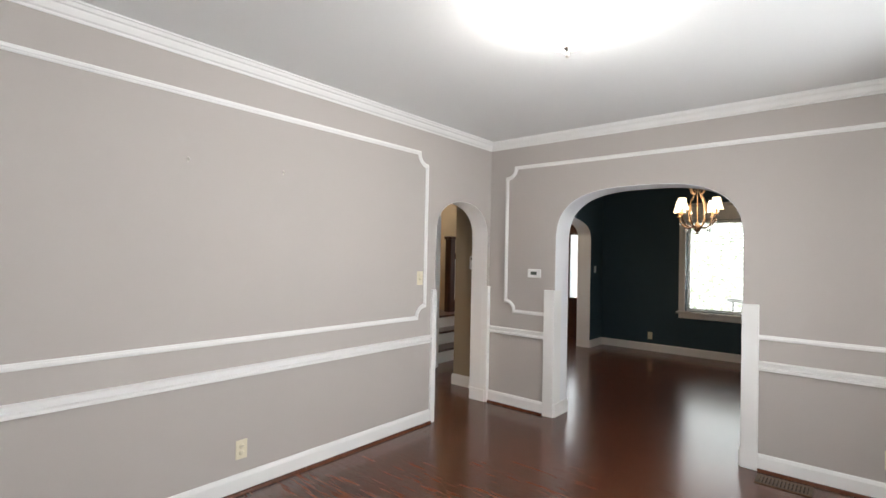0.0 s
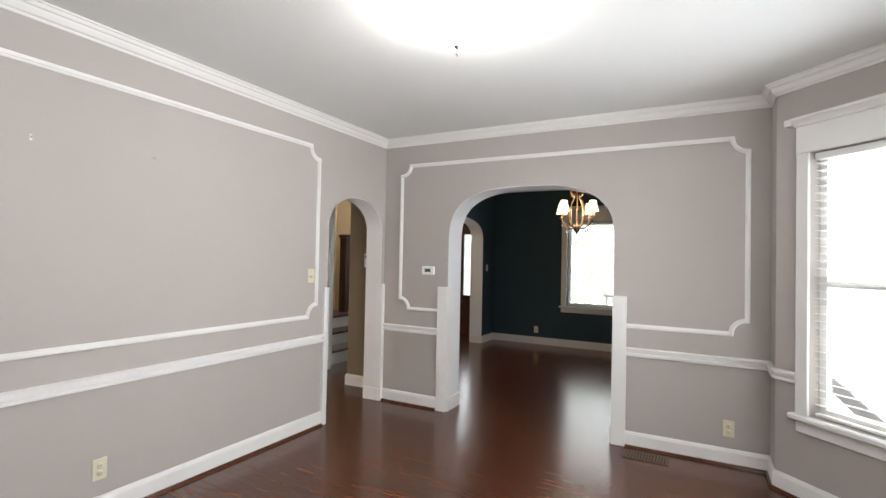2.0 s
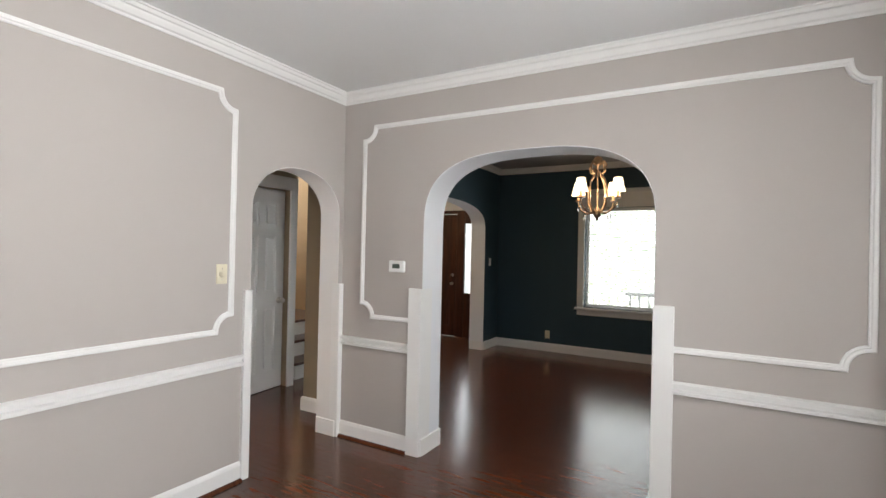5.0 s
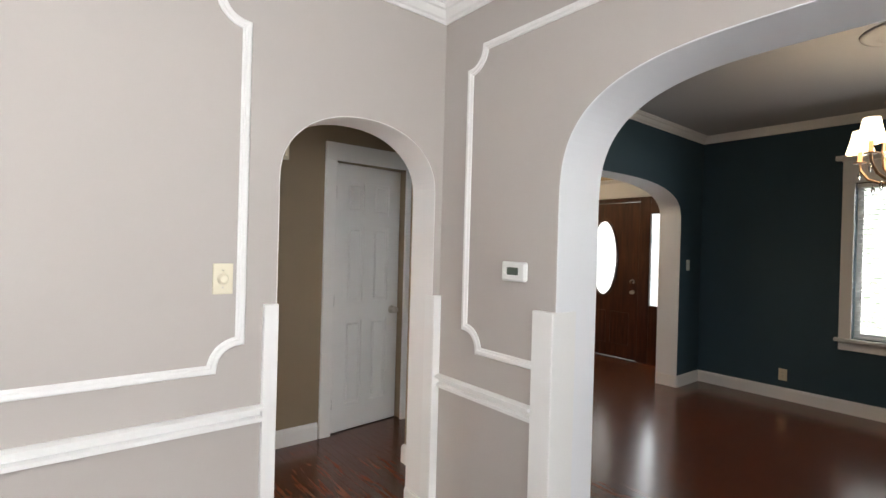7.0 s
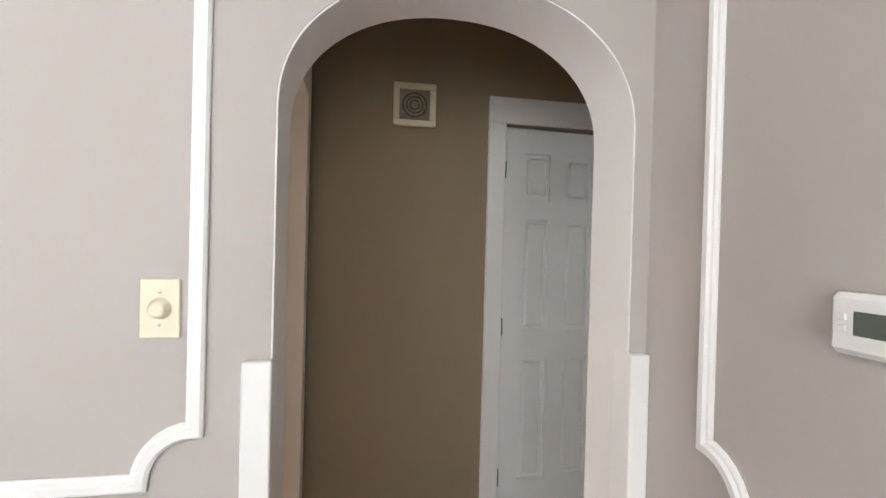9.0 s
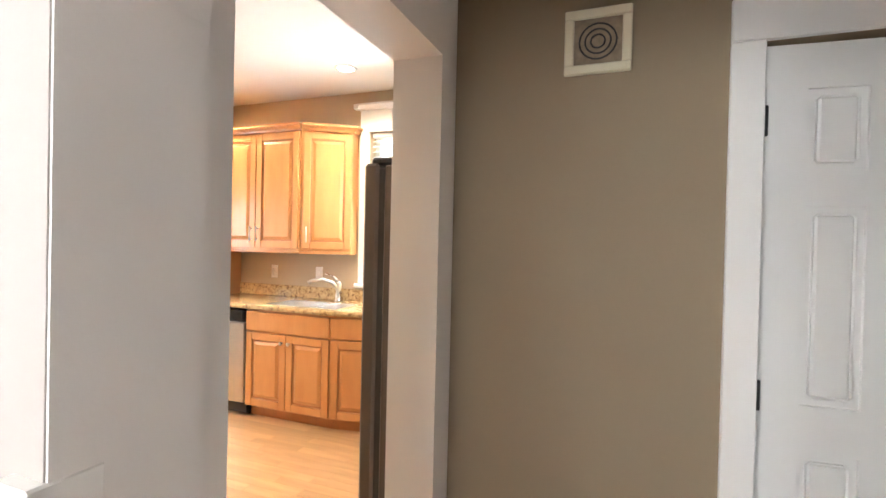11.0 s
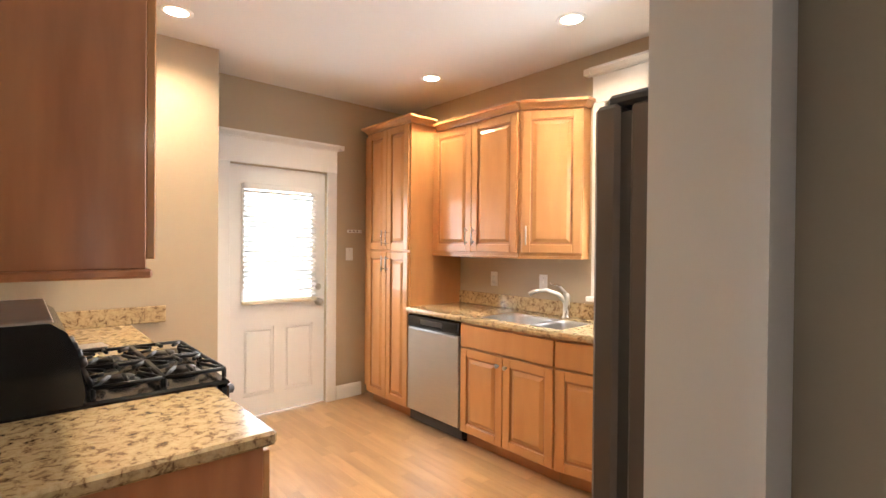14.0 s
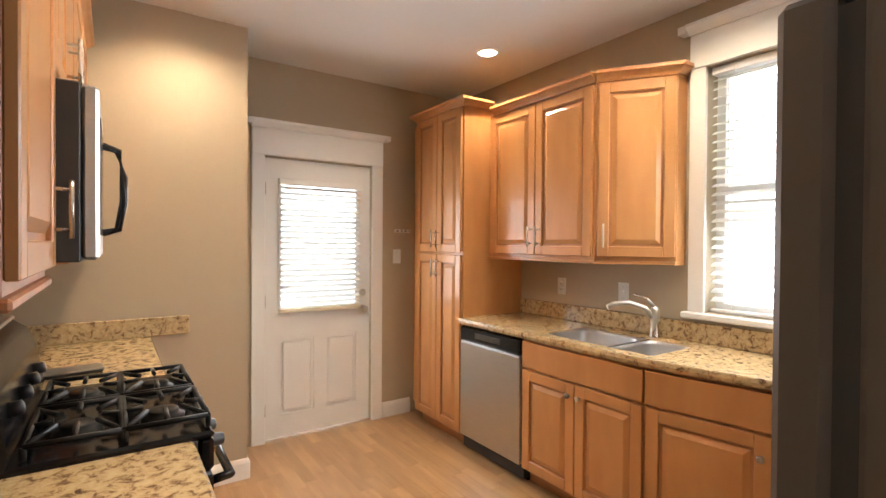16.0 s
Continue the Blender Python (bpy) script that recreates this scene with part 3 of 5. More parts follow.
# ---- doors and windows ----
def six_panel_door(name, w, h, M, label, rows, knob_side=1, hinge=True, glass=None):
    """A panelled door in its own frame: x across from the hinge, y out towards the viewer, z up."""
    d = thing(name, (0, 0, 0), label, "door")
    d.matrix_world = M
    bm = bmesh.new()
    T = 0.036
    if glass:
        box(bm, 0.004, -T, 0.008, w - 0.004, -0.012, 0.93), box(bm, 0.004, -T, 1.86, w - 0.004, -0.012, h)
        box(bm, 0.004, -T, 0.93, 0.115, -0.012, 1.86), box(bm, w - 0.115, -T, 0.93, w - 0.004, -0.012, 1.86)
    else:
        box(bm, 0.004, -T, 0.008, w - 0.004, -0.012, h)
    part("slab", bm, WHITE, d)
    bm = bmesh.new()
    xs = [0.004, 0.115, w / 2 - 0.045, w / 2 + 0.045, w - 0.115, w - 0.004]
    zs = sorted({0.008, h, *[q for r in rows for q in r]})
    box(bm, xs[0], -0.012, 0.008, xs[1], 0, h), box(bm, xs[4], -0.012, 0.008, xs[5], 0, h)
    lo = 0.008
    for z0, z1 in rows:
        box(bm, xs[1], -0.012, lo, xs[4], 0, z0)
        lo = z1
        if not (glass and z1 > 1.2):
            box(bm, xs[2], -0.012, z0, xs[3], 0, z1)
    box(bm, xs[1], -0.012, lo, xs[4], 0, h)
    part("stiles_and_rails", bm, WHITE, d)
    for z0, z1 in rows:
        if glass and z1 > 1.2:
            continue
        for a, c in ((xs[1], xs[2]), (xs[3], xs[4])):
            bm = bmesh.new()
            box(bm, a + 0.022, -0.012, z0 + 0.022, c - 0.022, 0.0, z1 - 0.022, 0.011)
            part("panel", bm, WHITE, d)
    kx = w - 0.065 if knob_side > 0 else 0.065
    bm = bmesh.new()
    K = Matrix.Translation((kx, 0, 0.90)) @ pose(0, 0, 0, -90, 0, 0)
    lathe(bm, [(0.032, 0), (0.032, 0.006), (0.012, 0.010), (0.011, 0.032), (0.024, 0.040), (0.029, 0.052), (0.024, 0.064), (0.008, 0.068)], 18, K)
    part("door_knob", bm, NICKEL, d, "satin nickel knob")
    for z in (0.22, 1.0, h - 0.22):
        if hinge:
            pbox("hinge", d, DARKP, 0.001, -0.01, z - 0.045, 0.013, 0.010, z + 0.045, bev=0.002, label="dark hinge")
    return d


def casing(name, u0, u1, h, M, label, head=0.19, w=0.095, z0=0.0, cap=True, sill=False):
    """Flat casing with a frieze board and a moulded cap, in the opening's own frame (x across, y out)."""
    c = thing(name, (0, 0, 0), label, "casing", kind="structure")
    c.matrix_world = M
    pbox("side_casing", c, WHITE, u0 - w, 0, z0, u0, 0.022, h, bev=0.003)
    pbox("side_casing", c, WHITE, u1, 0, z0, u1 + w, 0.022, h, bev=0.003)
    pbox("frieze", c, WHITE, u0 - w, 0, h, u1 + w, 0.026, h + head, bev=0.003)
    if cap:
        bm = bmesh.new()
        P = [(0, h + head), (0.034, h + head), (0.040, h + head + 0.012), (0.062, h + head + 0.030), (0.070, h + head + 0.036), (0.070, h + head + 0.052), (0, h + head + 0.052)]
        e = 0.045
        sweep(bm, [(u0 - w - 0.004, 0), (u1 + w + 0.004, 0)], P)
        for s, u in ((-1, u0 - w - 0.004), (1, u1 + w + 0.004)):
            box(bm, u, 0, h + head + 0.012, u + s * e, 0.062, h + head + 0.052)
        part("cap_moulding", bm, WHITE, c)
    if sill:
        pbox("window_sill", c, WHITE, u0 - w - 0.03, 0, z0 - 0.035, u1 + w + 0.03, 0.055, z0, bev=0.008)
        pbox("apron", c, WHITE, u0 - w, 0, z0 - 0.11, u1 + w, 0.016, z0 - 0.037, bev=0.003)
    return c


def window(name, u0, u1, z0, z1, depth, M, label, blind_label, pitch=0.046, tilt=22, sash=True, gap=0.0):
    """Sashes, panes and a slatted blind inside an opening; x across, y out into the room."""
    wnd = thing(name, (0, 0, 0), label, "window", kind="structure")
    wnd.matrix_world = M
    f = 0.045
    bm = bmesh.new()
    for a in ((u0, z0, u0 + f, z1), (u1 - f, z0, u1, z1), (u0 + f, z0, u1 - f, z0 + f), (u0 + f, z1 - f, u1 - f, z1)):
        box(bm, a[0], -depth + 0.02, a[1], a[2], -depth + 0.06, a[3])
    part("window_frame", bm, WHITE, wnd)
    if sash:
        zm = (z0 + z1) / 2
        pbox("meeting_rail", wnd, WHITE, u0 + f, -depth + 0.015, zm - 0.02, u1 - f, -depth + 0.065, zm + 0.02, bev=0.003)
        panes = [(z0 + f, zm - 0.02), (zm + 0.02, z1 - f)]
    else:
        panes = [(z0 + f, z1 - f)]
    for a, c in panes:
        g = pbox("pane", wnd, GLASS, u0 + f, -depth + 0.036, a, u1 - f, -depth + 0.041, c)
        g.visible_shadow = False
    bl = thing(name.replace("window", "blind") if "window" in name else "blind", (0, 0, 0), blind_label, "blind")
    bl.matrix_world = M
    pbox("headrail", bl, BLIND, u0 + 0.008, -0.075, z1 - 0.045, u1 - 0.008, -0.02, z1 - 0.004, bev=0.004)
    n = int((z1 - z0 - 0.09) / pitch)
    me = None
    for i in range(n):
        z = z1 - 0.07 - i * pitch
        if me is None:
            b = bmesh.new()
            w2 = 0.025
            t = radians(tilt)
            pr = [(-w2, 0.0), (0, 0.0035), (w2, 0.0), (w2, 0.0025), (0, 0.006), (-w2, 0.0025)]
            ring = []
            for u in (u0 + 0.012, u1 - 0.012):
                ring.append([b.verts.new((u, -0.048 + o * math.cos(t) - q * math.sin(t), o * math.sin(t) + q * math.cos(t))) for o, q in pr])
            for k in range(6):
                b.faces.new((ring[0][k], ring[0][(k + 1) % 6], ring[1][(k + 1) % 6], ring[1][k]))
            b.faces.new(ring[0]), b.faces.new(ring[1])
            bmesh.ops.recalc_face_normals(b, faces=b.faces)
            me = mesh_of("slat", b, BLIND)
        s = new("slat", me)
        s.parent, s.location = bl, (0, 0, z)
    pbox("bottom_rail", bl, BLIND, u0 + 0.010, -0.065, z0 + 0.006, u1 - 0.010, -0.03, z0 + 0.022, bev=0.003)
    for u in (u0 + 0.12, u1 - 0.12):
        bm = bmesh.new()
        tube(bm, [(u, -0.020, z0 + 0.02), (u, -0.020, z1 - 0.02)], 0.0016, 5)
        part("cord", bm, BLIND, bl)
    return wnd


def wall_frame(x, y, turn):
    """x across, y out of the wall into the room."""
    return Matrix.Translation((x, y, 0)) @ Matrix.Rotation(radians(turn), 4, "Z")


# bay; only the first window is seen, the rest are added copies
for i, (M, holes) in enumerate(((MB1, [(0.22, 0.92)]), (MB2, [(0.3, 1.3), (1.5, 2.5)]), (MB3, [(0.2, 0.9)]))):
    for a, c in holes:
        # seen from inside, so across runs backwards
        L0 = M @ Matrix.Translation((a + c, 0, 0)) @ Matrix.Rotation(math.pi, 4, "Z")
        casing("window_casing_1", a, c, W1, L0, "white casing of a tall bay window with a moulded cap", head=0.17, w=0.075, z0=W0, sill=True)
        window("window_1", a, c, W0, W1, 0.14, L0, "white double-hung bay window", "white slatted blind in the bay window", tilt=9)
# dining room
MN = wall_frame(0, YN, 180)
casing("window_casing_2", -NW[1], -NW[0], NW[3], MN, "wide white casing with a moulded cap", head=0.20, w=0.09, z0=NW[2], sill=True)
window("window_2", -NW[1], -NW[0], NW[2], NW[3], 0.16, MN, "wide single-pane picture window", "white slatted blind, slats open", tilt=2, sash=False, pitch=0.044)
# kitchen window
MKW = wall_frame(XS, 0, -90)
casing("window_casing_3", -KW[1], -KW[0], KW[3], MKW, "white casing of the kitchen window with a moulded cap", head=0.18, w=0.085, z0=KW[2], sill=False)
solid("window_sill_kitchen", (lambda q: (box(q, XS, KW[0] - 0.11, 1.035, XS + 0.05, KW[1] + 0.11, 1.068, 0.006), q)[1])(bmesh.new()), WHITE, "white window sill above the splashback", "sill")
window("window_3", -KW[1], -KW[0], KW[2], KW[3], 0.16, MKW, "white double-hung kitchen window", "white slatted blind in the kitchen window", tilt=-24)
# back door
MKD = Matrix(((-1, 0, 0, KD1), (0, 1, 0, YD), (0, 0, 1, 0), (0, 0, 0, 1)))
kd = six_panel_door("back_door", KD1 - KD0, 2.03, MKD @ Matrix.Translation((0, -0.03, 0)), "white panelled back door with a blind over its glass",
                    [(0.17, 0.72), (0.93, 1.86)], glass=True)
pbox("pane", kd, GLASS, 0.115, -0.030, 0.95, 0.715, -0.024, 1.86).visible_shadow = False
for z0, z1, a, c in ((0.93, 0.955, 0.1, 0.73), (1.85, 1.88, 0.1, 0.73), (0.955, 1.85, 0.1, 0.125), (0.955, 1.85, 0.705, 0.73)):
    pbox("glass_bead", kd, WHITE, a, 0, z0, c, 0.012, z1, bev=0.003)
bm = bmesh.new()
lathe(bm, [(0.028, 0), (0.028, 0.008), (0.012, 0.012), (0.010, 0.022)], 16, Matrix.Translation((0.765, 0, 1.03)) @ pose(0, 0, 0, -90, 0, 0))
part("deadbolt", bm, NICKEL, kd)
casing("door_casing_1", 0, KD1 - KD0, 2.04, MKD, "white casing of the back door with a deep moulded cap", head=0.19, w=0.09)
bl = thing("door_blind", (0, 0, 0), "white slatted blind on the back door glass", "blind")
bl.matrix_world = MKD @ Matrix.Translation((0, -0.03, 0))
pbox("headrail", bl, BLIND, 0.10, 0.013, 1.84, 0.74, 0.05, 1.885, bev=0.003)
slat = None
for i in range(22):
    z = 1.82 - i * 0.040
    if slat is None:
        b = bmesh.new()
        box(b, 0.11, -0.022, -0.0015, 0.725, 0.022, 0.0015, M=Matrix.Rotation(radians(-32), 4, "X"))
        slat = mesh_of("slat", b, BLIND)
    s = new("slat", slat)
    s.parent, s.location = bl, (0, 0.036, z)
pbox("bottom_rail", bl, IVORY, 0.10, 0.014, 0.915, 0.735, 0.044, 0.945, bev=0.004)
# closet door in the hall
MHD = Matrix(((0, 1, 0, XH), (1, 0, 0, CD0), (0, 0, 1, 0), (0, 0, 0, 1)))
six_panel_door("closet_door", CD1 - CD0, 2.03, MHD @ Matrix.Translation((0, -0.012, 0)) @ Matrix.Rotation(radians(-5), 4, "Z"), "white six-panel closet door, a little ajar",
               [(0.20, 0.84), (0.98, 1.56), (1.66, 1.90)])
casing("door_casing_2", 0, CD1 - CD0, 2.04, MHD, "white painted door casing", head=0.13, w=0.09, cap=False)
# front door with side light
MF = Matrix(((1, 0, 0, -0.52), (0, -1, 0, 9.0), (0, 0, 1, 0), (0, 0, 0, 1)))
fd = thing("front_door", (0, 0, 0), "dark mahogany front door with an oval leaded glass", "door")
fd.matrix_world = MF
bm = bmesh.new()
vs = prism(bm, [(-3.90, 0.01), (-3.04, 0.01), (-3.04, 2.08), (-3.90, 2.08)], "y", -0.06, -0.015)
part("slab", bm, MAHOG, fd)
OV = [(-3.555 + 0.19 * math.cos(2 * math.pi * k / 40), 1.34 + 0.50 * math.sin(2 * math.pi * k / 40)) for k in range(40)]
bm = bmesh.new()
prism(bm, OV, "y", -0.012, -0.006)
part("oval_glass", bm, LEADED, fd, "oval leaded glass, glowing in place of daylight behind it")
bm = bmesh.new()
sweep(bm, OV, [(-0.03, 0), (-0.03, 0.012), (-0.015, 0.022), (0.0, 0.014), (0.004, 0)], Matrix(((1, 0, 0, 0), (0, 0, 1, -0.014), (0, 1, 0, 0), (0, 0, 0, 1))), closed=True)
part("oval_moulding", bm, MAHOG, fd)
for z in (0.90, 1.04):
    bm = bmesh.new()
    lathe(bm, [(0.03, 0), (0.03, 0.006), (0.012, 0.01), (0.022, 0.03), (0.026, 0.045), (0.015, 0.055)], 16, Matrix.Translation((-3.12, -0.015, z)) @ pose(0, 0, 0, -90, 0, 0))
    part("door_knob", bm, NICKEL, fd)
for z0, z1 in ((0.18, 0.62),):
    for a, c in ((-3.78, -3.50), (-3.44, -3.16)):
        pbox("panel", fd, MAHOG, a, -0.015, z0, c, -0.004, z1, bev=0.01)
sl = thing("side_light", (0, 0, 0), "tall narrow leaded side light in dark wood", "window", kind="structure")
sl.matrix_world = MF
for d in ((-3.96, 0.0, -3.905, 2.14), (-3.03, 0.0, -2.88, 2.14), (-2.70, 0.0, -2.53, 2.14), (-3.905, 2.085, -3.03, 2.14), (-2.88, 1.92, -2.70, 2.14), (-2.88, 0.0, -2.70, 0.75)):
    pbox("frame", sl, MAHOG, d[0], -0.08, d[1], d[2], 0.02, d[3], bev=0.004)
pbox("pane", sl, LEADED, -2.88, -0.03, 0.75, -2.70, -0.02, 1.92, label="leaded pane, glowing in place of daylight behind it")
casing("door_casing_3", -3.96, -2.53, 2.145, MF, "white casing over the front door", head=0.2, w=0.03)

# ---- distance outside the windows ----
def backdrop(name, x0, y0, x1, y1, z0, z1, m, label):
    b = bmesh.new()
    v = [b.verts.new(q) for q in ((x0, y0, z0), (x1, y1, z0), (x1, y1, z1), (x0, y0, z1))]
    b.faces.new(v)
    o = solid(name, b, m, label, "backdrop")
    o.visible_shadow = False
    return o


# added slab, pale so the view down through the bay blind burns out
b = bmesh.new()
box(b, 2.25, -8, -0.5, 3.19, 40, -0.44)
solid("pavement", b, mat("pale_added_ground", (0.62, 0.61, 0.58), 0.85, var=0.08, scale=6, bump=0.2), "pale slab added so the ground outside the bay looks overexposed", "pavement")
backdrop("backdrop_1", -8, 16, 12, 16, -0.5, 9, LEAFY, "bright sunlit trees beyond the porch")
backdrop("backdrop_2", 3.2, -8, 3.2, 40, -0.5, 9, DAY, "bright hazy daylight beyond the bay")
backdrop("backdrop_3", -10, -6, -10, 9, -0.5, 9, DAYB, "bright hazy daylight beyond the kitchen")
backdrop("backdrop_4", -10, -5, 2, -5, -0.5, 9, DAYB, "bright hazy daylight behind the back door")
# porch rail
pr = thing("porch_railing", (0.3, 11.0, -0.2), "white painted porch railing with square balusters", "railing")
pbox("top_rail", pr, WHITE, -1.45, -0.03, 0.92, 2.4, 0.03, 0.98, bev=0.006)
pbox("bottom_rail", pr, WHITE, -1.45, -0.025, 0.12, 2.4, 0.025, 0.17, bev=0.006)
for i in range(5, 30):
    pbox("baluster", pr, WHITE, -2.15 + i * 0.155, -0.018, 0.17, -2.114 + i * 0.155, 0.018, 0.92)
b = bmesh.new()
box(b, -4.5, 9.16, -0.3, 2.6, 11.2, -0.2)
solid("porch_floor", b, mat("grey_porch_paint", (0.35, 0.35, 0.36), 0.6), "grey painted porch floor", "porch")
b = bmesh.new()
box(b, -4.5, 9.17, 2.75, 2.6, 11.3, 2.9)
solid("porch_roof", b, WHITE, "white porch ceiling", "porch roof")

# ---- stairs ----
st = thing("staircase", (-3.66, 5.545, 0), "dark wood staircase with white risers and balusters", "staircase")
RISE, GO = 0.185, 0.26
for i in range(3):
    # climbs away along -x
    pbox("riser", st, WHITE, -i * GO - 0.02, 0, i * RISE, -i * GO, 1.25, (i + 1) * RISE - 0.03)
    pbox("tread", st, MAHOG, -(i + 1) * GO - 0.02, -0.02, (i + 1) * RISE - 0.03, -i * GO + 0.025, 1.27, (i + 1) * RISE, bev=0.006)
# upper flight beyond the landing
pbox("landing", st, MAHOG, -1.9, 0.0, 3 * RISE - 0.03, -3 * GO + 0.02, 1.27, 3 * RISE, bev=0.005)
UX = -0.80


def stair_line(y):
    return 0.416 + (1.67 - y) * 0.825


b = bmesh.new()
prism(b, [(1.12, 0.55), (2.0, 0.01), (2.0, stair_line(2.0)), (1.12, stair_line(1.12))], "x", UX, UX + 0.05)
part("upper_stringer", b, MAHOG, st)
b = bmesh.new()
tube(b, [(UX + 0.02, 2.0, stair_line(2.0) + 0.75), (UX + 0.02, 1.22, stair_line(1.22) + 0.75)], 0.035, 8)
part("handrail", b, MAHOG, st)
for i in range(7):
    y = 1.92 - i * 0.1
    pbox("baluster", st, WHITE, UX + 0.005, y - 0.013, stair_line(y) - 0.01, UX + 0.035, y + 0.013, stair_line(y) + 0.73)
pbox("newel_post", st, MAHOG, UX - 0.04, 1.11, 0.55, UX + 0.08, 1.23, 1.75, bev=0.006)
pbox("newel_cap", st, MAHOG, UX - 0.06, 1.09, 1.75, UX + 0.10, 1.25, 1.80, bev=0.01)

# ---- kitchen ----
def raised_door(parent, u0, u1, z0, z1, M, name="cabinet_door", pull=None, knob=None):
    """A raised-panel door in a frame with x across, y out. pull: (x, z centre) of a bar; knob likewise."""
    g = 0.0025
    bm = bmesh.new()
    t = 0.02
    w = 0.058 if (u1 - u0) > 0.2 else 0.042
    a, c, e, f = u0 + g, u1 - g, z0 + g, z1 - g
    box(bm, a, 0, e, a + w, t, f, 0.003), box(bm, c - w, 0, e, c, t, f, 0.003)
    box(bm, a + w, 0, e, c - w, t, e + w, 0.003), box(bm, a + w, 0, f - w, c - w, t, f, 0.003)
    bmesh.ops.transform(bm, matrix=M, verts=bm.verts)
    d = part(name, bm, MAPLE, parent)
    bm = bmesh.new()
    box(bm, a + w - 0.002, 0.002, e + w - 0.002, c - w + 0.002, 0.007, f - w + 0.002)
    bmesh.ops.transform(bm, matrix=M, verts=bm.verts)
    part("panel_groove", bm, MAPLEG, d)
    bm = bmesh.new()
    q = 0.014
    prof = [(a + w + q, e + w + q, c - w - q, f - w - q, 0.0075), (a + w + q + 0.024, e + w + q + 0.024, c - w - q - 0.024, f - w - q - 0.024, 0.0185)]
    rings = [[bm.verts.new(M @ Vector(p)) for p in ((r[0], r[4], r[1]), (r[2], r[4], r[1]), (r[2], r[4], r[3]), (r[0], r[4], r[3]))] for r in prof]
    for k in range(4):
        bm.faces.new((rings[0][k], rings[0][(k + 1) % 4], rings[1][(k + 1) % 4], rings[1][k]))
    bm.faces.new(rings[1])
    part("raised_panel", bm, MAPLE, d)
    if pull:
        bm = bmesh.new()
        x, z = pull
        tube(bm, [M @ Vector((x, t + 0.03, z - 0.065)), M @ Vector((x, t + 0.03, z + 0.065))], 0.0055, 8)
        for dz in (-0.045, 0.045):
            tube(bm, [M @ Vector((x, t - 0.002, z + dz)), M @ Vector((x, t + 0.03, z + dz))], 0.0045, 6)
        part("bar_handle", bm, NICKEL, d, "satin nickel bar handle")
    if knob:
        bm = bmesh.new()
        x, z = knob
        lathe(bm, [(0.007, 0), (0.006, 0.012), (0.014, 0.018), (0.015, 0.025), (0.008, 0.030)], 12, M @ Matrix.Translation((x, t - 0.002, z)) @ pose(0, 0, 0, -90, 0, 0))
        part("knob", bm, NICKEL, d, "satin nickel knob")
    return d


def cabinet(name, label, body, category="cabinet", material=None):
    c = thing(name, (0, 0, 0), label, category)
    bm = bmesh.new()
    for bx_ in body:
        box(bm, *bx_, bev=0.002)
    part("body", bm, material or MAPLE, c)
    return c


CFX = -4.94     # front of the sink run
MS = Matrix(((0, 1, 0, CFX), (1, 0, 0, 0), (0, 0, 1, 0), (0, 0, 0, 1)))      # x across is +y, y out is +x
PY0, PY1 = 0.252, 0.872
pan = cabinet("pantry_cabinet", "tall honey maple pantry cabinet with four raised doors", [(XS + 0.004, PY0, 0.09, CFX, PY1, 2.40)])
pbox("toe_kick", pan, MAPLEG, XS + 0.01, PY0 + 0.01, 0.0, CFX - 0.06, PY1, 0.09)
pbox("filler", pan, MAPLE, XS + 0.004, YD + 0.004, 0.09, CFX - 0.10, PY0, 2.40)
PM = (PY0 + PY1) / 2
for z0, z1, hz in ((0.10, 1.345, 1.245), (1.36, 2.38, 1.46)):
    raised_door(pan, PY0 + 0.012, PM, z0, z1, MS, pull=(PM - 0.03, hz))
    raised_door(pan, PM, PY1 - 0.012, z0, z1, MS, pull=(PM + 0.03, hz))
CR = [(0, 0), (0.012, 0.0), (0.018, 0.014), (0.036, 0.030), (0.050, 0.036), (0.050, 0.055), (0, 0.055)]
bm = bmesh.new()
sweep(bm, [(CFX - 0.10, PY0), (CFX, PY0), (CFX, PY1), (XS + 0.33, PY1)], [(o, 2.385 + h) for o, h in CR], flip=True)
part("crown", bm, MAPLE, pan)

# upper cabinets over the sink
UF = -5.17
UZ0, UZ1 = 1.335, 2.335
up = cabinet("wall_cabinet", "honey maple wall cabinet over the sink, two raised doors", [(XS + 0.004, PY1 + 0.004, UZ0, UF, 1.796, UZ1)])
MU = Matrix(((0, 1, 0, UF), (1, 0, 0, 0), (0, 0, 1, 0), (0, 0, 0, 1)))
um = (PY1 + 1.796) / 2 + 0.01
raised_door(up, PY1 + 0.03, um, UZ0 + 0.02, UZ1 - 0.01, MU, pull=(um - 0.035, UZ0 + 0.14))
raised_door(up, um, 1.786, UZ0 + 0.02, UZ1 - 0.01, MU, pull=(um + 0.035, UZ0 + 0.14))
end = thing("angled_wall_cabinet", (0, 0, 0), "angled honey maple end cabinet beside the window", "cabinet")
bm = bmesh.new()
EP = [(XS + 0.004, 1.80), (UF, 1.80), (XS + 0.09, 2.14), (XS + 0.004, 2.14)]
prism(bm, EP, "z", UZ0, UZ1)
part("body", bm, MAPLE, end)
ev = Vector((EP[2][0] - UF, EP[2][1] - 1.80, 0))
EL = ev.length
ev.normalize()
en = Vector((ev.y, -ev.x, 0))
ME = Matrix(((ev.x, en.x, 0, UF), (ev.y, en.y, 0, 1.80), (0, 0, 1, 0), (0, 0, 0, 1)))
raised_door(end, 0.012, EL - 0.006, UZ0 + 0.02, UZ1 - 0.01, ME, pull=(0.045, UZ0 + 0.14))
bm = bmesh.new()
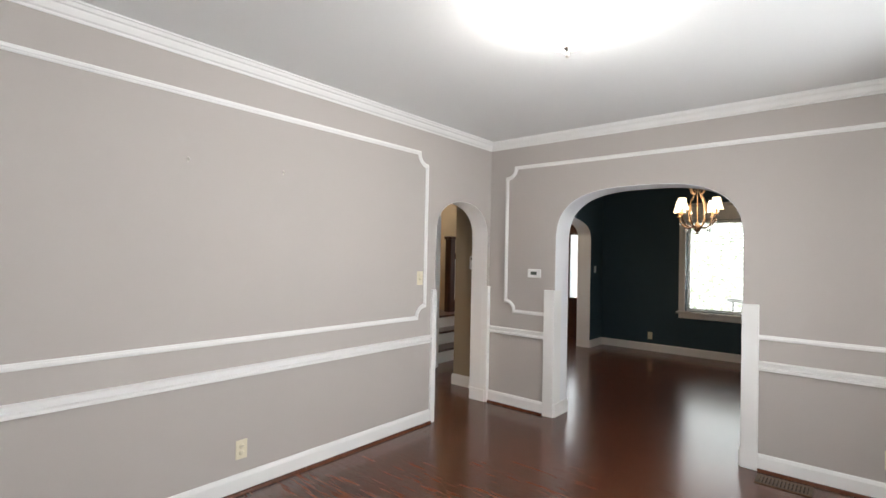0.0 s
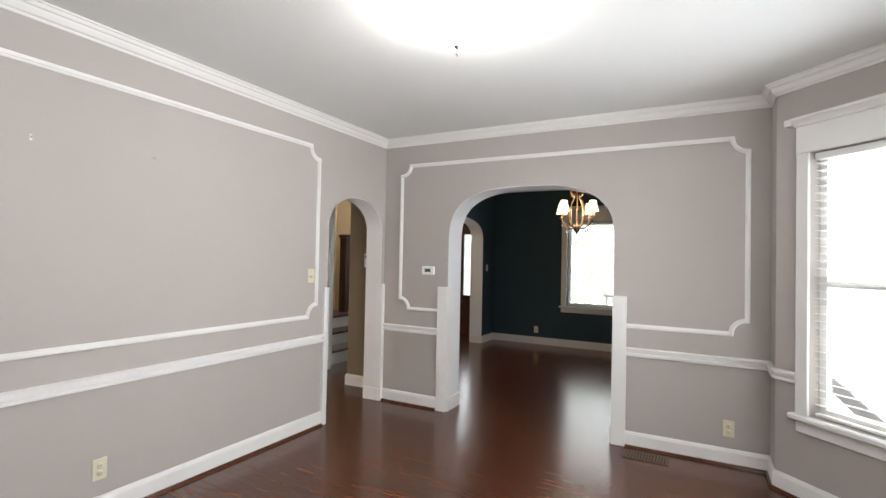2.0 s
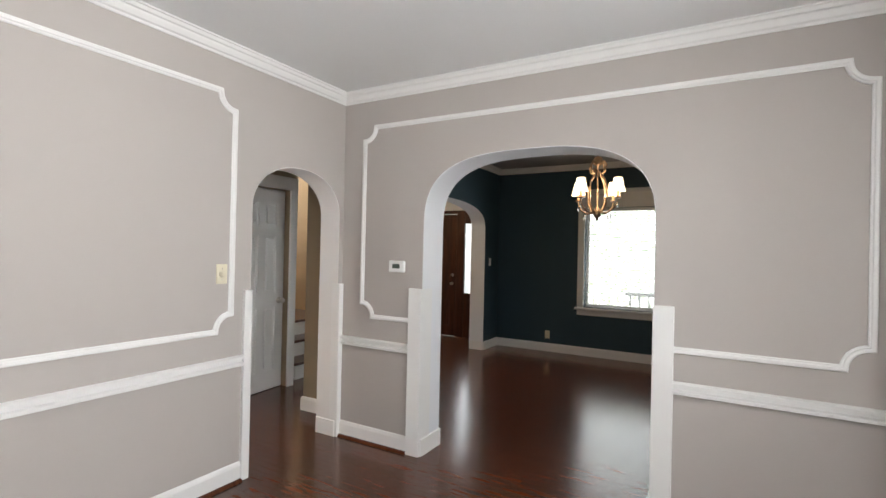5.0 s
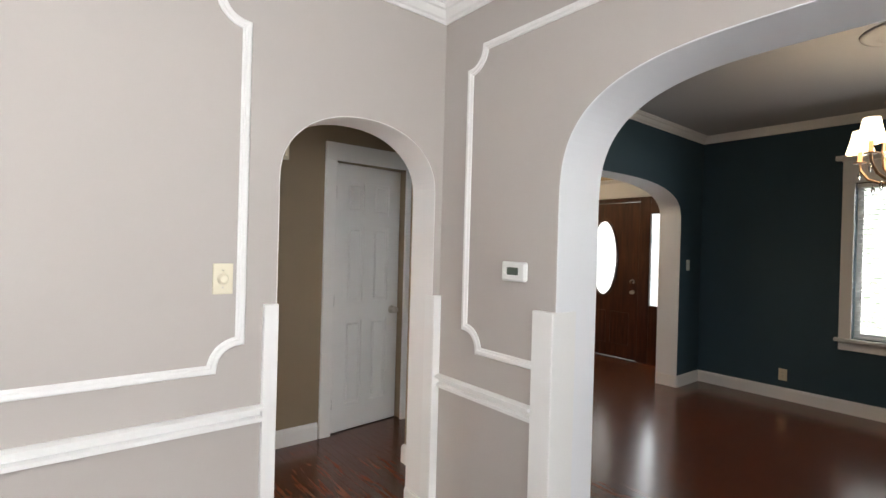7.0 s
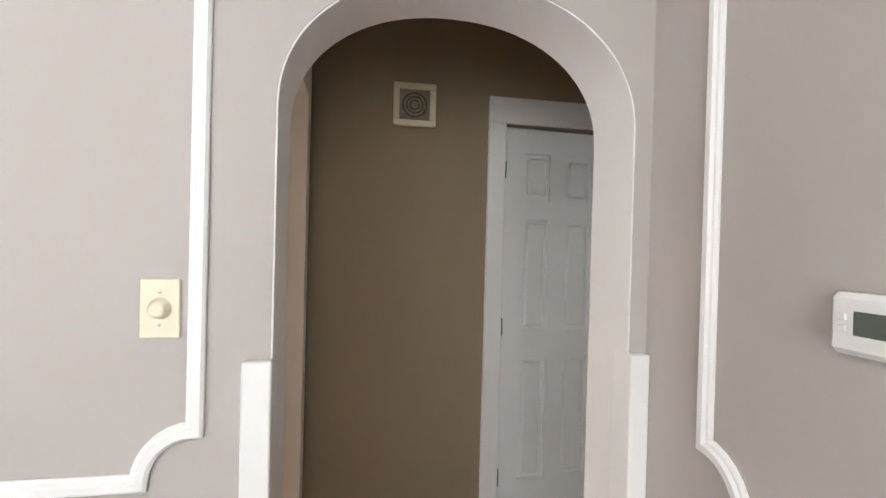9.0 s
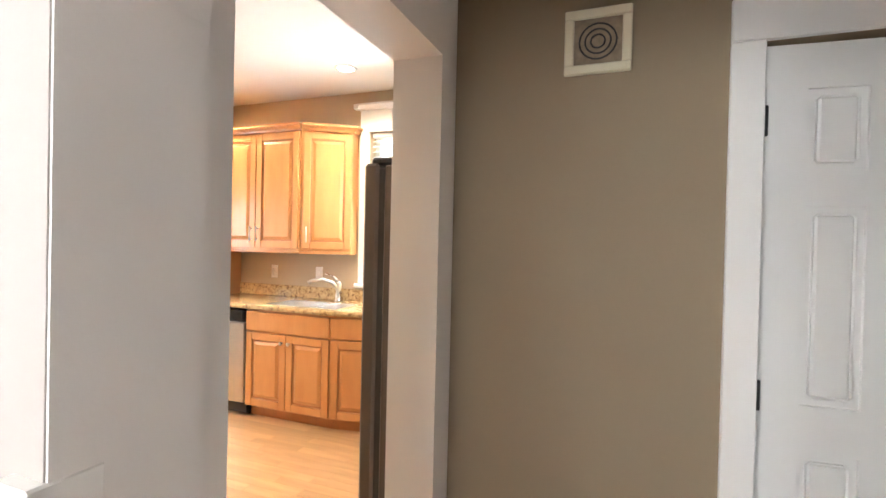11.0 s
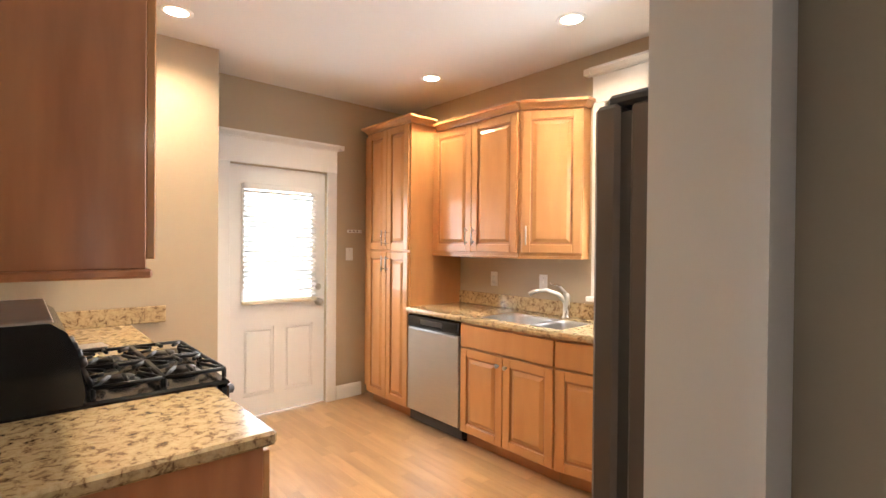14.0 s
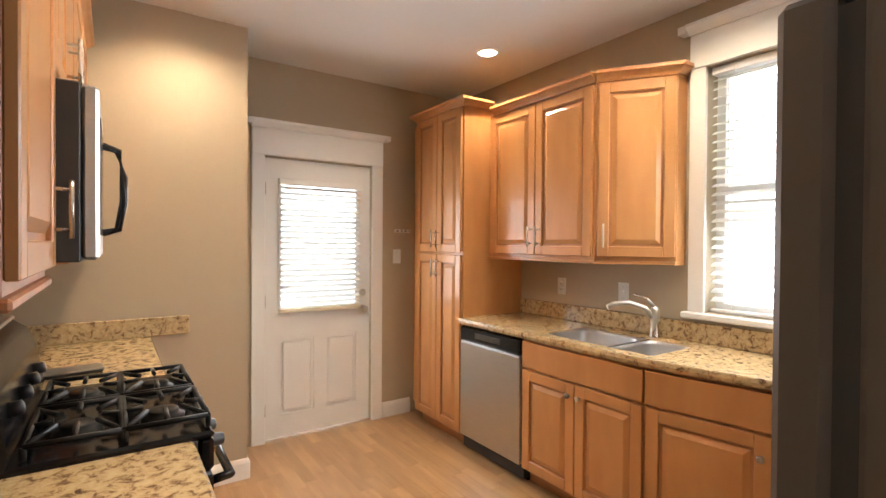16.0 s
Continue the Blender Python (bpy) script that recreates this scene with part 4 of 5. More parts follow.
sweep(bm, [(UF, PY1 + 0.055), (UF, 1.80)], [(o, UZ1 + h) for o, h in CR], flip=True)
part("crown", bm, MAPLE, up)
bm = bmesh.new()
sweep(bm, [(UF, 1.80), (EP[2][0], EP[2][1]), (XS + 0.01, EP[2][1])], [(o, UZ1 + h) for o, h in CR], flip=True)
part("crown", bm, MAPLE, end)
bm = bmesh.new()
box(bm, UF - 0.02, PY1 + 0.01, UZ0 - 0.018, UF + 0.012, 1.80, UZ0, 0.003)
part("light_rail", bm, MAPLE, up)
bm = bmesh.new()
prism(bm, [(UF - 0.03, 1.802), (UF + 0.012, 1.802), (EP[2][0] + 0.01, EP[2][1]), (XS + 0.004, EP[2][1])], "z", UZ0 - 0.018, UZ0 - 0.001)
part("light_rail", bm, MAPLE, end)

# dishwasher
dw = thing("dishwasher", (0, 0, 0), "stainless dishwasher with a black control strip", "dishwasher")
DY0, DY1 = 0.877, 1.473
pbox("tub", dw, DARKP, XS + 0.02, DY0, 0.02, CFX - 0.01, DY1, 0.865)
pbox("door_panel", dw, STEEL, CFX - 0.01, DY0 + 0.004, 0.11, CFX + 0.028, DY1 - 0.004, 0.755, bev=0.006, label="brushed steel door")
pbox("control_strip", dw, BLACK, CFX - 0.01, DY0 + 0.004, 0.760, CFX + 0.034, DY1 - 0.004, 0.862, bev=0.012, label="black control strip with a grip")
pbox("grip", dw, DARKP, CFX + 0.030, DY0 + 0.17, 0.795, CFX + 0.037, DY1 - 0.17, 0.835, bev=0.004)
pbox("toe_plate", dw, BLACK, CFX - 0.07, DY0 + 0.004, 0.0, CFX - 0.05, DY1 - 0.004, 0.10)

# sink base and corner base
SB0, SB1 = 1.478, 2.27
sb = cabinet("base_cabinet", "honey maple sink base cabinet with two raised doors", [(XS + 0.004, SB0, 0.09, CFX, SB1, 0.72), (CFX - 0.02, SB0, 0.72, CFX, SB1, 0.868)])
pbox("toe_kick", sb, MAPLEG, XS + 0.01, SB0, 0.0, CFX - 0.06, SB1, 0.09)
sm = (SB0 + SB1) / 2
bm = bmesh.new()
box(bm, SB0 + 0.004, 0, 0.70, SB1 - 0.004, 0.02, 0.855, 0.003, M=MS)
part("false_drawer_front", bm, MAPLE, sb)
raised_door(sb, SB0 + 0.003, sm, 0.10, 0.69, MS, knob=(sm - 0.035, 0.625))
raised_door(sb, sm, SB1 - 0.003, 0.10, 0.69, MS, knob=(sm + 0.035, 0.625))
CE = (CFX - 0.09, 2.76)
cb = thing("angled_base_cabinet", (0, 0, 0), "honey maple base cabinet with a slanted front beside the fridge", "cabinet")
bm = bmesh.new()
prism(bm, [(XS + 0.004, SB1 + 0.003), (CFX, SB1 + 0.003), CE, (XS + 0.004, CE[1])], "z", 0.09, 0.868)
part("body", bm, MAPLE, cb)
bm = bmesh.new()
prism(bm, [(XS + 0.01, SB1 + 0.003), (CFX - 0.06, SB1 + 0.003), (CE[0] - 0.06, CE[1]), (XS + 0.01, CE[1])], "z", 0.0, 0.09)
part("toe_kick", bm, MAPLEG, cb)
ev = Vector((CE[0] - CFX, CE[1] - SB1, 0))
EL = ev.length
ev.normalize()
en = Vector((ev.y, -ev.x, 0))
MC = Matrix(((ev.x, en.x, 0, CFX), (ev.y, en.y, 0, SB1), (0, 0, 1, 0), (0, 0, 0, 1)))
bm = bmesh.new()
box(bm, 0.006, 0, 0.70, EL - 0.006, 0.02, 0.855, 0.003, M=MC)
part("drawer_front", bm, MAPLE, cb)
raised_door(cb, 0.006, EL - 0.004, 0.10, 0.69, MC, knob=(EL - 0.04, 0.60))

eb = cabinet("base_cabinet", "honey maple base cabinet at the end of the sink run", [(XS + 0.004, CE[1] + 0.003, 0.09, CE[0], 3.53, 0.868)])
pbox("toe_kick", eb, MAPLEG, XS + 0.01, CE[1] + 0.003, 0.0, CE[0] - 0.06, 3.53, 0.09)
MEB = Matrix(((0, 1, 0, CE[0]), (1, 0, 0, 0), (0, 0, 1, 0), (0, 0, 0, 1)))
bm = bmesh.new()
box(bm, CE[1] + 0.01, 0, 0.70, 3.52, 0.02, 0.855, 0.003, M=MEB)
part("drawer_front", bm, MAPLE, eb)
raised_door(eb, CE[1] + 0.01, 3.52, 0.10, 0.69, MEB, knob=(3.46, 0.6))
# worktop with a cut-out for the sink
SK = (-5.345, 1.60, -4.985, 2.27)
wt = thing("worktop", (0, 0, 0), "speckled gold-brown granite worktop with a splashback", "worktop")
bm = bmesh.new()
ov = 0.035
F = CFX + ov
slab_ring = [(XS + 0.002, PY1 + 0.003), (F, PY1 + 0.003), (F, SK[3]), (CE[0] + ov, CE[1]), (CE[0] + ov, 3.535), (XS + 0.002, 3.535)]
hole = [(SK[0], SK[1]), (SK[2], SK[1]), (SK[2], SK[3]), (SK[0], SK[3])]
ro = [[bm.verts.new((x, y, z)) for x, y in slab_ring] for z in (0.872, 0.910)]
ri = [[bm.verts.new((x, y, z)) for x, y in hole] for z in (0.872, 0.910)]
for k in (0, 1):
    o, i = ro[k], ri[k]
    for q in ((o[0], o[1], i[1], i[0]), (o[1], o[2], i[2], i[1]), (o[2], o[3], o[4], o[5], i[3], i[2]), (o[5], o[0], i[0], i[3])):
        bm.faces.new(q)
for lo, hi in (ro, ri):
    for k in range(len(lo)):
        j = (k + 1) % len(lo)
        bm.faces.new((lo[k], lo[j], hi[j], hi[k]))
bmesh.ops.recalc_face_normals(bm, faces=bm.faces)
part("slab", bm, GRANITE, wt)
bm = bmesh.new()
sweep(bm, [(F - 0.004, PY1 + 0.003), (F - 0.004, SK[3]), (CE[0] + ov - 0.004, CE[1]), (CE[0] + ov - 0.004, 3.53)], [(0, 0.874), (0.008, 0.876), (0.011, 0.891), (0.008, 0.906), (0, 0.908)], flip=True)
part("rounded_edge", bm, GRANITE, wt)
pbox("splashback", wt, GRANITE, XS + 0.002, PY1 + 0.005, 0.911, XS + 0.024, 3.5, 1.015, bev=0.003)
# sink
sk = thing("sink", (0, 0, 0), "double-bowl stainless undermount sink", "sink")
for y0, y1, dp in ((SK[1] + 0.004, 2.02, 0.17), (2.04, SK[3] - 0.004, 0.14)):
    bm = bmesh.new()
    cx, cy, rx, ry = (SK[0] + SK[2]) / 2, (y0 + y1) / 2, (SK[2] - SK[0]) / 2, (y1 - y0) / 2
    def ring(s, z, p=5):
        o = []
        for k in range(36):
            t = 2 * math.pi * k / 36
            o.append(bm.verts.new((cx + s * rx * math.copysign(abs(math.cos(t)) ** (2 / p), math.cos(t)), cy + s * ry * math.copysign(abs(math.sin(t)) ** (2 / p), math.sin(t)), z)))
        return o
    rs = [ring(1.0, 0.908, 30), ring(0.97, 0.905), ring(0.95, 0.89), ring(0.93, 0.91 - dp + 0.03), ring(0.85, 0.91 - dp), ring(0.12, 0.905 - dp)]
    for a, c in zip(rs, rs[1:]):
        for k in range(36):
            f = bm.faces.new((a[k], a[(k + 1) % 36], c[(k + 1) % 36], c[k]))
            f.smooth = True
    bm.faces.new(rs[-1])
    part("bowl", bm, STEEL, sk)
    bm = bmesh.new()
    lathe(bm, [(0.035, 0.906 - dp), (0.042, 0.909 - dp), (0.03, 0.905 - dp)], 16, Matrix.Translation((cx, cy, 0)))
    part("drain", bm, CHROME, sk)
fa = thing("faucet", (-5.41, 2.02, 0.911), "brushed chrome single-lever kitchen faucet", "faucet")
bm = bmesh.new()
lathe(bm, [(0.03, 0), (0.03, 0.008), (0.024, 0.014), (0.022, 0.10), (0.026, 0.11), (0.026, 0.15), (0.018, 0.17), (0.004, 0.175)], 18)
part("body", bm, NICKEL, fa)
bm = bmesh.new()
tube(bm, [(0.0, 0, 0.10), (0.05, -0.03, 0.165), (0.12, -0.08, 0.195), (0.19, -0.13, 0.185), (0.215, -0.15, 0.165)], [0.016, 0.015, 0.013, 0.014, 0.016], 10)
part("spout", bm, NICKEL, fa)
bm = bmesh.new()
tube(bm, [(0.0, 0, 0.165), (0.02, -0.04, 0.215), (0.05, -0.10, 0.235)], [0.012, 0.008, 0.006], 8)
part("lever", bm, NICKEL, fa)

# fridge
fr = thing("fridge", (0, 0, 0), "dark slate steel fridge with a hinged door", "fridge")
FX0, FX1, FY = -3.70, -4.60, 3.358
pbox("cabinet_body", fr, DSTEEL, FX1, FY, 0.02, FX0, 4.04, 1.755, bev=0.008)
pbox("gasket", fr, DARKP, FX1 + 0.01, FY - 0.030, 0.06, FX0 - 0.012, FY, 1.74)
FM = (FX0 + FX1) / 2
for a, c in ((FX1, FM - 0.002), (FM + 0.002, FX0)):
    d = pbox("door", fr, DSTEEL, a, FY - 0.10, 0.05, c, FY - 0.030, 1.765, bev=0.012)
    hx = FM - 0.04 if a == FX1 else FM + 0.04
    bm = bmesh.new()
    tube(bm, [(hx, FY - 0.10, 0.70), (hx, FY - 0.145, 0.73), (hx, FY - 0.145, 1.50), (hx, FY - 0.10, 1.53)], 0.012, 8)
    part("handle", bm, DSTEEL, d)
for x in (FX0 - 0.05, FX1 + 0.05):
    pbox("hinge_cover", fr, DARKP, x - 0.04, FY - 0.07, 1.757, x + 0.04, FY + 0.09, 1.79, bev=0.01)
pbox("toe_grille", fr, DARKP, FX1 + 0.02, FY - 0.03, 0.0, FX0 - 0.02, FY + 0.02, 0.05)

# range side
RX = -3.10      # front of the counters
MR = Matrix(((0, -1, 0, RX + 0.03), (-1, 0, 0, 0), (0, 0, 1, 0), (0, 0, 0, 1)))    # x across is -y, y out is -x
RY0, RY1, NY1, FYA = 1.46, 2.165, 2.68, 0.504
for y0, y1, lab in ((FYA, RY0, "honey maple base cabinet between range and wall"), (RY1, NY1, "honey maple base cabinet with a plain end panel")):
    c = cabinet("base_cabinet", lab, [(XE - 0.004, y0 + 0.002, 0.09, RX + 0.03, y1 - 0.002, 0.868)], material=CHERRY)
    pbox("toe_kick", c, MAPLEG, XE - 0.01, y0 + 0.01, 0, RX + 0.09, y1 - 0.01, 0.09)
    bm = bmesh.new()
    box(bm, -y1 + 0.006, 0, 0.70, -y0 - 0.006, 0.02, 0.855, 0.003, M=MR)
    part("drawer_front", bm, MAPLE, c)
    bm = bmesh.new()
    lathe(bm, [(0.007, 0), (0.006, 0.012), (0.014, 0.018), (0.015, 0.025), (0.008, 0.030)], 12, MR @ Matrix.Translation((-(y0 + y1) / 2, 0.018, 0.78)) @ pose(0, 0, 0, -90, 0, 0))
    part("knob", bm, NICKEL, c)
    raised_door(c, -y1 + 0.004, -y0 - 0.004, 0.10, 0.69, MR, knob=(-y1 + 0.05, 0.625))
    w = thing("worktop", (0, 0, 0), "speckled gold-brown granite worktop beside the range", "worktop")
    ye = y1 + (0.02 if y1 == NY1 else 0)
    pbox("slab", w, GRANITE, XE - 0.002, y0 + 0.001, 0.872, RX, ye - 0.001, 0.910, bev=0.008)
    if y0 == FYA:
        pbox("splashback", w, GRANITE, XE - 0.03, y0 + 0.002, 0.911, -3.28, y0 + 0.024, 1.013, bev=0.003)
        pbox("splashback", w, GRANITE, XE - 0.002, y0 + 0.026, 0.911, XE - 0.024, y1 - 0.002, 1.013, bev=0.003)
    else:
        pbox("splashback", w, GRANITE, XE - 0.002, y0 + 0.002, 0.911, XE - 0.024, y1, 1.013, bev=0.003)

rg = thing("gas_range", (0, 0, 0), "black gas range with cast iron grates and steel trim", "range")
pbox("body", rg, DARKP, XE - 0.02, RY0 + 0.003, 0.02, RX - 0.01, RY1 - 0.003, 0.90, bev=0.004)
pbox("oven_door", rg, BLACK, RX - 0.01, RY0 + 0.01, 0.20, RX - 0.05, RY1 - 0.01, 0.80, bev=0.008)
pbox("drawer", rg, STEEL, RX - 0.01, RY0 + 0.01, 0.05, RX - 0.045, RY1 - 0.01, 0.19, bev=0.006)
pbox("knob_panel", rg, BLACK, RX - 0.01, RY0 + 0.004, 0.81, RX - 0.05, RY1 - 0.004, 0.905, bev=0.012)
pbox("cooktop", rg, BLACK, XE - 0.10, RY0 + 0.004, 0.90, RX - 0.05, RY1 - 0.004, 0.922, bev=0.008)
bm = bmesh.new()
tube(bm, [(RX - 0.05, RY0 + 0.06, 0.765), (RX - 0.10, RY0 + 0.06, 0.77), (RX - 0.10, RY1 - 0.06, 0.77), (RX - 0.05, RY1 - 0.06, 0.765)], 0.013, 8)
part("oven_handle", bm, BLACK, rg)
for i in range(5):
    y = RY0 + 0.09 + i * (RY1 - RY0 - 0.18) / 4
    bm = bmesh.new()
    lathe(bm, [(0.024, 0), (0.024, 0.008), (0.019, 0.012), (0.017, 0.034), (0.012, 0.038)], 14, Matrix.Translation((RX - 0.05, y, 0.865)) @ pose(0, 0, 0, 0, -90, 0))
    part("burner_knob", bm, DARKP, rg)
bm = bmesh.new()
prism(bm, [(XE - 0.02, 0.90), (-2.725, 0.90), (-2.735, 0.95), (-2.715, 1.08), (-2.69, 1.14), (-2.65, 1.17), (XE - 0.02, 1.17)], "y", RY0 + 0.006, RY1 - 0.006)
part("backguard", bm, BLACK, rg, "curved black backguard")
pbox("backguard_trim", rg, STEEL, -2.66, RY0 + 0.004, 1.168, XE - 0.03, RY1 - 0.004, 1.18, bev=0.004, label="stainless cap of the backguard")
for i in range(4):
    bm = bmesh.new()
    lathe(bm, [(0.02, 0), (0.018, 0.02), (0.01, 0.024)], 12, Matrix.Translation((-2.726, RY0 + 0.12 + i * 0.15, 1.02)) @ pose(0, 0, 0, 0, -78, 0))
    part("backguard_knob", bm, DARKP, rg)
for gx in (-2.85, -3.045):
    for gy in (RY0 + 0.19, RY1 - 0.19):
        bm = bmesh.new()
        lathe(bm, [(0.055, 0.922), (0.055, 0.93), (0.04, 0.934), (0.04, 0.944), (0.0355, 0.948), (0.01, 0.949)], 18, Matrix.Translation((gx, gy, 0)))
        bn = part("burner", bm, IRON, rg)
        bm = bmesh.new()
        r, h = 0.094, 0.955
        for a, c in (((-r, -r), (r, -r)), ((r, -r), (r, r)), ((r, r), (-r, r)), ((-r, r), (-r, -r))):
            tube(bm, [(gx + a[0], gy + a[1] * 1.6, h), (gx + c[0], gy + c[1] * 1.6, h)], 0.0075, 6)
        for k in range(4):
            t = math.pi / 4 + k * math.pi / 2
            cx, cy = math.cos(t), math.sin(t)
            tube(bm, [(gx + r * math.copysign(1, cx), gy + 1.6 * r * math.copysign(1, cy), 0.924), (gx + r * math.copysign(1, cx), gy + 1.6 * r * math.copysign(1, cy), h)], 0.008, 6)
            tube(bm, [(gx + cx * 0.128, gy + cy * 0.195, h), (gx + cx * 0.06, gy + cy * 0.065, h + 0.006)], 0.007, 6)
            t2 = k * math.pi / 2
            tube(bm, [(gx + math.cos(t2) * r, gy + math.sin(t2) * r * 1.6, h), (gx + math.cos(t2) * 0.05, gy + math.sin(t2) * 0.05, h + 0.006)], 0.007, 6)
        part("grate", bm, IRON, rg, "cast iron pan grate")

# wall cabinets above the range
UX2 = -2.80
MR2 = Matrix(((0, -1, 0, UX2), (-1, 0, 0, 0), (0, 0, 1, 0), (0, 0, 0, 1)))
for y0, y1, z0, lab, dd in ((RY1, NY1, 1.345, "maple wall cabinet with a plain end panel beside the opening", 1),
                            (RY0, RY1, 1.80, "short maple wall cabinet above the microwave", 2), (FYA, RY0, 1.345, "maple wall cabinet between microwave and wall", 2)):
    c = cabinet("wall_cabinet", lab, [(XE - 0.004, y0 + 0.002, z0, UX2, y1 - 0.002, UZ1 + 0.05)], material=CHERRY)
    if dd == 1:
        raised_door(c, -y1 + 0.004, -y0 - 0.004, z0 + 0.02, UZ1 + 0.04, MR2, pull=(-y0 - 0.04, z0 + 0.15))
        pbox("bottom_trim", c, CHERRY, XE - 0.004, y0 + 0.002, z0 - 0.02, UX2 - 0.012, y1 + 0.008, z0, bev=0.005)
    else:
        ym = -(y0 + y1) / 2
        raised_door(c, -y1 + 0.004, ym, z0 + 0.02, UZ1 + 0.04, MR2, pull=(ym - 0.035, z0 + 0.13))
        raised_door(c, ym, -y0 - 0.004, z0 + 0.02, UZ1 + 0.04, MR2, pull=(ym + 0.035, z0 + 0.13))
    bm = bmesh.new()
    path = [(UX2, y0), (UX2, y1)] + ([(XE - 0.01, y1)] if dd == 1 else [])
    sweep(bm, path, [(o, UZ1 + 0.05 + h) for o, h in CR], flip=False)
    part("crown", bm, MAPLE, c)
mw = thing("microwave", (0, 0, 0), "stainless over-range microwave with a curved black handle", "microwave")
MX = -2.865
pbox("body", mw, DARKP, XE - 0.004, RY0 + 0.004, 1.375, MX, RY1 - 0.004, 1.795, bev=0.004)
pbox("door", mw, STEEL, MX, RY0 + 0.20, 1.38, MX - 0.035, RY1 - 0.004, 1.79, bev=0.008)
pbox("door_glass", mw, BLACK, MX - 0.030, RY0 + 0.30, 1.44, MX - 0.037, RY1 - 0.06, 1.73, bev=0.002)
pbox("control_panel", mw, BLACK, MX, RY0 + 0.004, 1.38, MX - 0.033, RY0 + 0.195, 1.79, bev=0.006)
bm = bmesh.new()
tube(bm, [(MX - 0.033, RY0 + 0.235, 1.45), (MX - 0.075, RY0 + 0.235, 1.462), (MX - 0.09, RY0 + 0.235, 1.55), (MX - 0.09, RY0 + 0.235, 1.63), (MX - 0.075, RY0 + 0.235, 1.712), (MX - 0.033, RY0 + 0.235, 1.725)], 0.012, 10)
part("handle", bm, BLACK, mw, "curved glossy black handle")
tr = thing("spoon_tray", (-2.73, 1.22, 0.911), "long dark metal tray lying on the worktop", "tray")
bm = bmesh.new()
box(bm, -0.16, -0.05, 0.0, 0.16, 0.05, 0.012, 0.004, M=Matrix.Rotation(radians(8), 4, "Z"))
part("tray_body", bm, DARKP, tr)
bm = bmesh.new()
box(bm, -0.165, -0.055, 0.012, 0.165, 0.055, 0.017, 0.002, M=Matrix.Rotation(radians(8), 4, "Z"))
part("rim", bm, STEEL, tr)

# recessed ceiling lamps
for i, (cx, cy) in enumerate(CAN_XY):
    c = thing("recessed_light", (cx, cy, HK), "round recessed ceiling lamp, lit", "ceiling light", "recessed lamps of the kitchen")
    bm = bmesh.new()
    lathe(bm, [(0.062, -0.002), (0.066, -0.006), (0.085, -0.005), (0.088, 0.0)], 28, cap=False)
    part("trim_ring", bm, WHITE, c)
    bm = bmesh.new()
    lathe(bm, [(0.063, -0.001), (0.04, -0.003), (0.005, -0.004)], 24)
    part("lamp_glass", bm, CANG, c)

# ---- plates, thermostat, keypad, vents ----
def plate(name, M, label, material, w=0.072, h=0.116, kind="outlet"):
    """x across, y out, z up, centred."""
    p = thing(name, (0, 0, 0), label, "wall plate")
    p.matrix_world = M
    pbox("cover", p, material, -w / 2, 0, -h / 2, w / 2, 0.006, h / 2, bev=0.002)
    if kind == "outlet":
        for z in (-0.02, 0.02):
            bm = bmesh.new()
            lathe(bm, [(0.0165, 0.005), (0.016, 0.008), (0.004, 0.0085)], 16, Matrix.Translation((0, 0, z)) @ pose(0, 0, 0, -90, 0, 0))
            r = part("socket", bm, material, p)
            for x in (-0.006, 0.006):
                pbox("slot", r, DARKP, x - 0.001, 0.008, z - 0.004, x + 0.001, 0.0092, z + 0.004)
    elif kind == "switch":
        pbox("toggle", p, material, -0.005, 0.005, -0.006, 0.005, 0.016, 0.012, bev=0.002)
    elif kind == "dimmer":
        bm = bmesh.new()
        lathe(bm, [(0.022, 0.004), (0.021, 0.008), (0.018, 0.01), (0.016, 0.026), (0.010, 0.028)], 20, pose(0, 0, 0, -90, 0, 0))
        part("dial", bm, IVORY, p, "round ivory dimmer dial")
    for z in (-h * 0.28, h * 0.28) if kind != "outlet" else (0,):
        bm = bmesh.new()
        lathe(bm, [(0.003, 0.005), (0.003, 0.0068), (0.001, 0.007)], 8, Matrix.Translation((0, 0, z)) @ pose(0, 0, 0, -90, 0, 0))
        part("screw", bm, NICKEL, p)
    return p


def on_west(y, z):
    return Matrix(((0, 1, 0, XA + 0.001), (-1, 0, 0, y), (0, 0, 1, z), (0, 0, 0, 1)))


def on_north(x, z):
    q = bx(x - 0.1)
    return Matrix.Translation((q[0], q[1] - 0.001, z)) @ pose(0, 0, 0, 0, 0, 180)


plate("outlet", on_west(2.013, 0.267), "ivory duplex outlet above the baseboard", IVORY)
plate("dimmer_switch", on_west(3.577, 1.278), "ivory wall plate with a round dimmer", IVORY, kind="dimmer")
plate("outlet", on_north(0.847, 0.263), "ivory duplex outlet above the baseboard", IVORY)
plate("outlet", Matrix.Translation((-1.862, YN - 0.001, 0.248)) @ pose(0, 0, 0, 0, 0, 180), "ivory duplex outlet on the navy wall", IVORY)
plate("light_switch", Matrix(((0, 1, 0, XN + 0.001), (-1, 0, 0, 8.44), (0, 0, 1, 1.30), (0, 0, 0, 1))), "white light switch on the navy wall", PLASTIC, kind="switch")
plate("light_switch", Matrix.Translation((-4.87, YD + 0.001, 1.315)), "white light switch beside the back door", PLASTIC, kind="switch")
for y in (1.27, 1.76):
    plate("outlet", Matrix(((0, 1, 0, XS + 0.001), (-1, 0, 0, y), (0, 0, 1, 1.135), (0, 0, 0, 1))), "white outlet above the splashback", PLASTIC, kind="outlet" if y < 1.5 else "switch")
hk = thing("hook_rail", (-4.92, YD + 0.001, 1.525), "small white rail with four pegs", "hook rail")
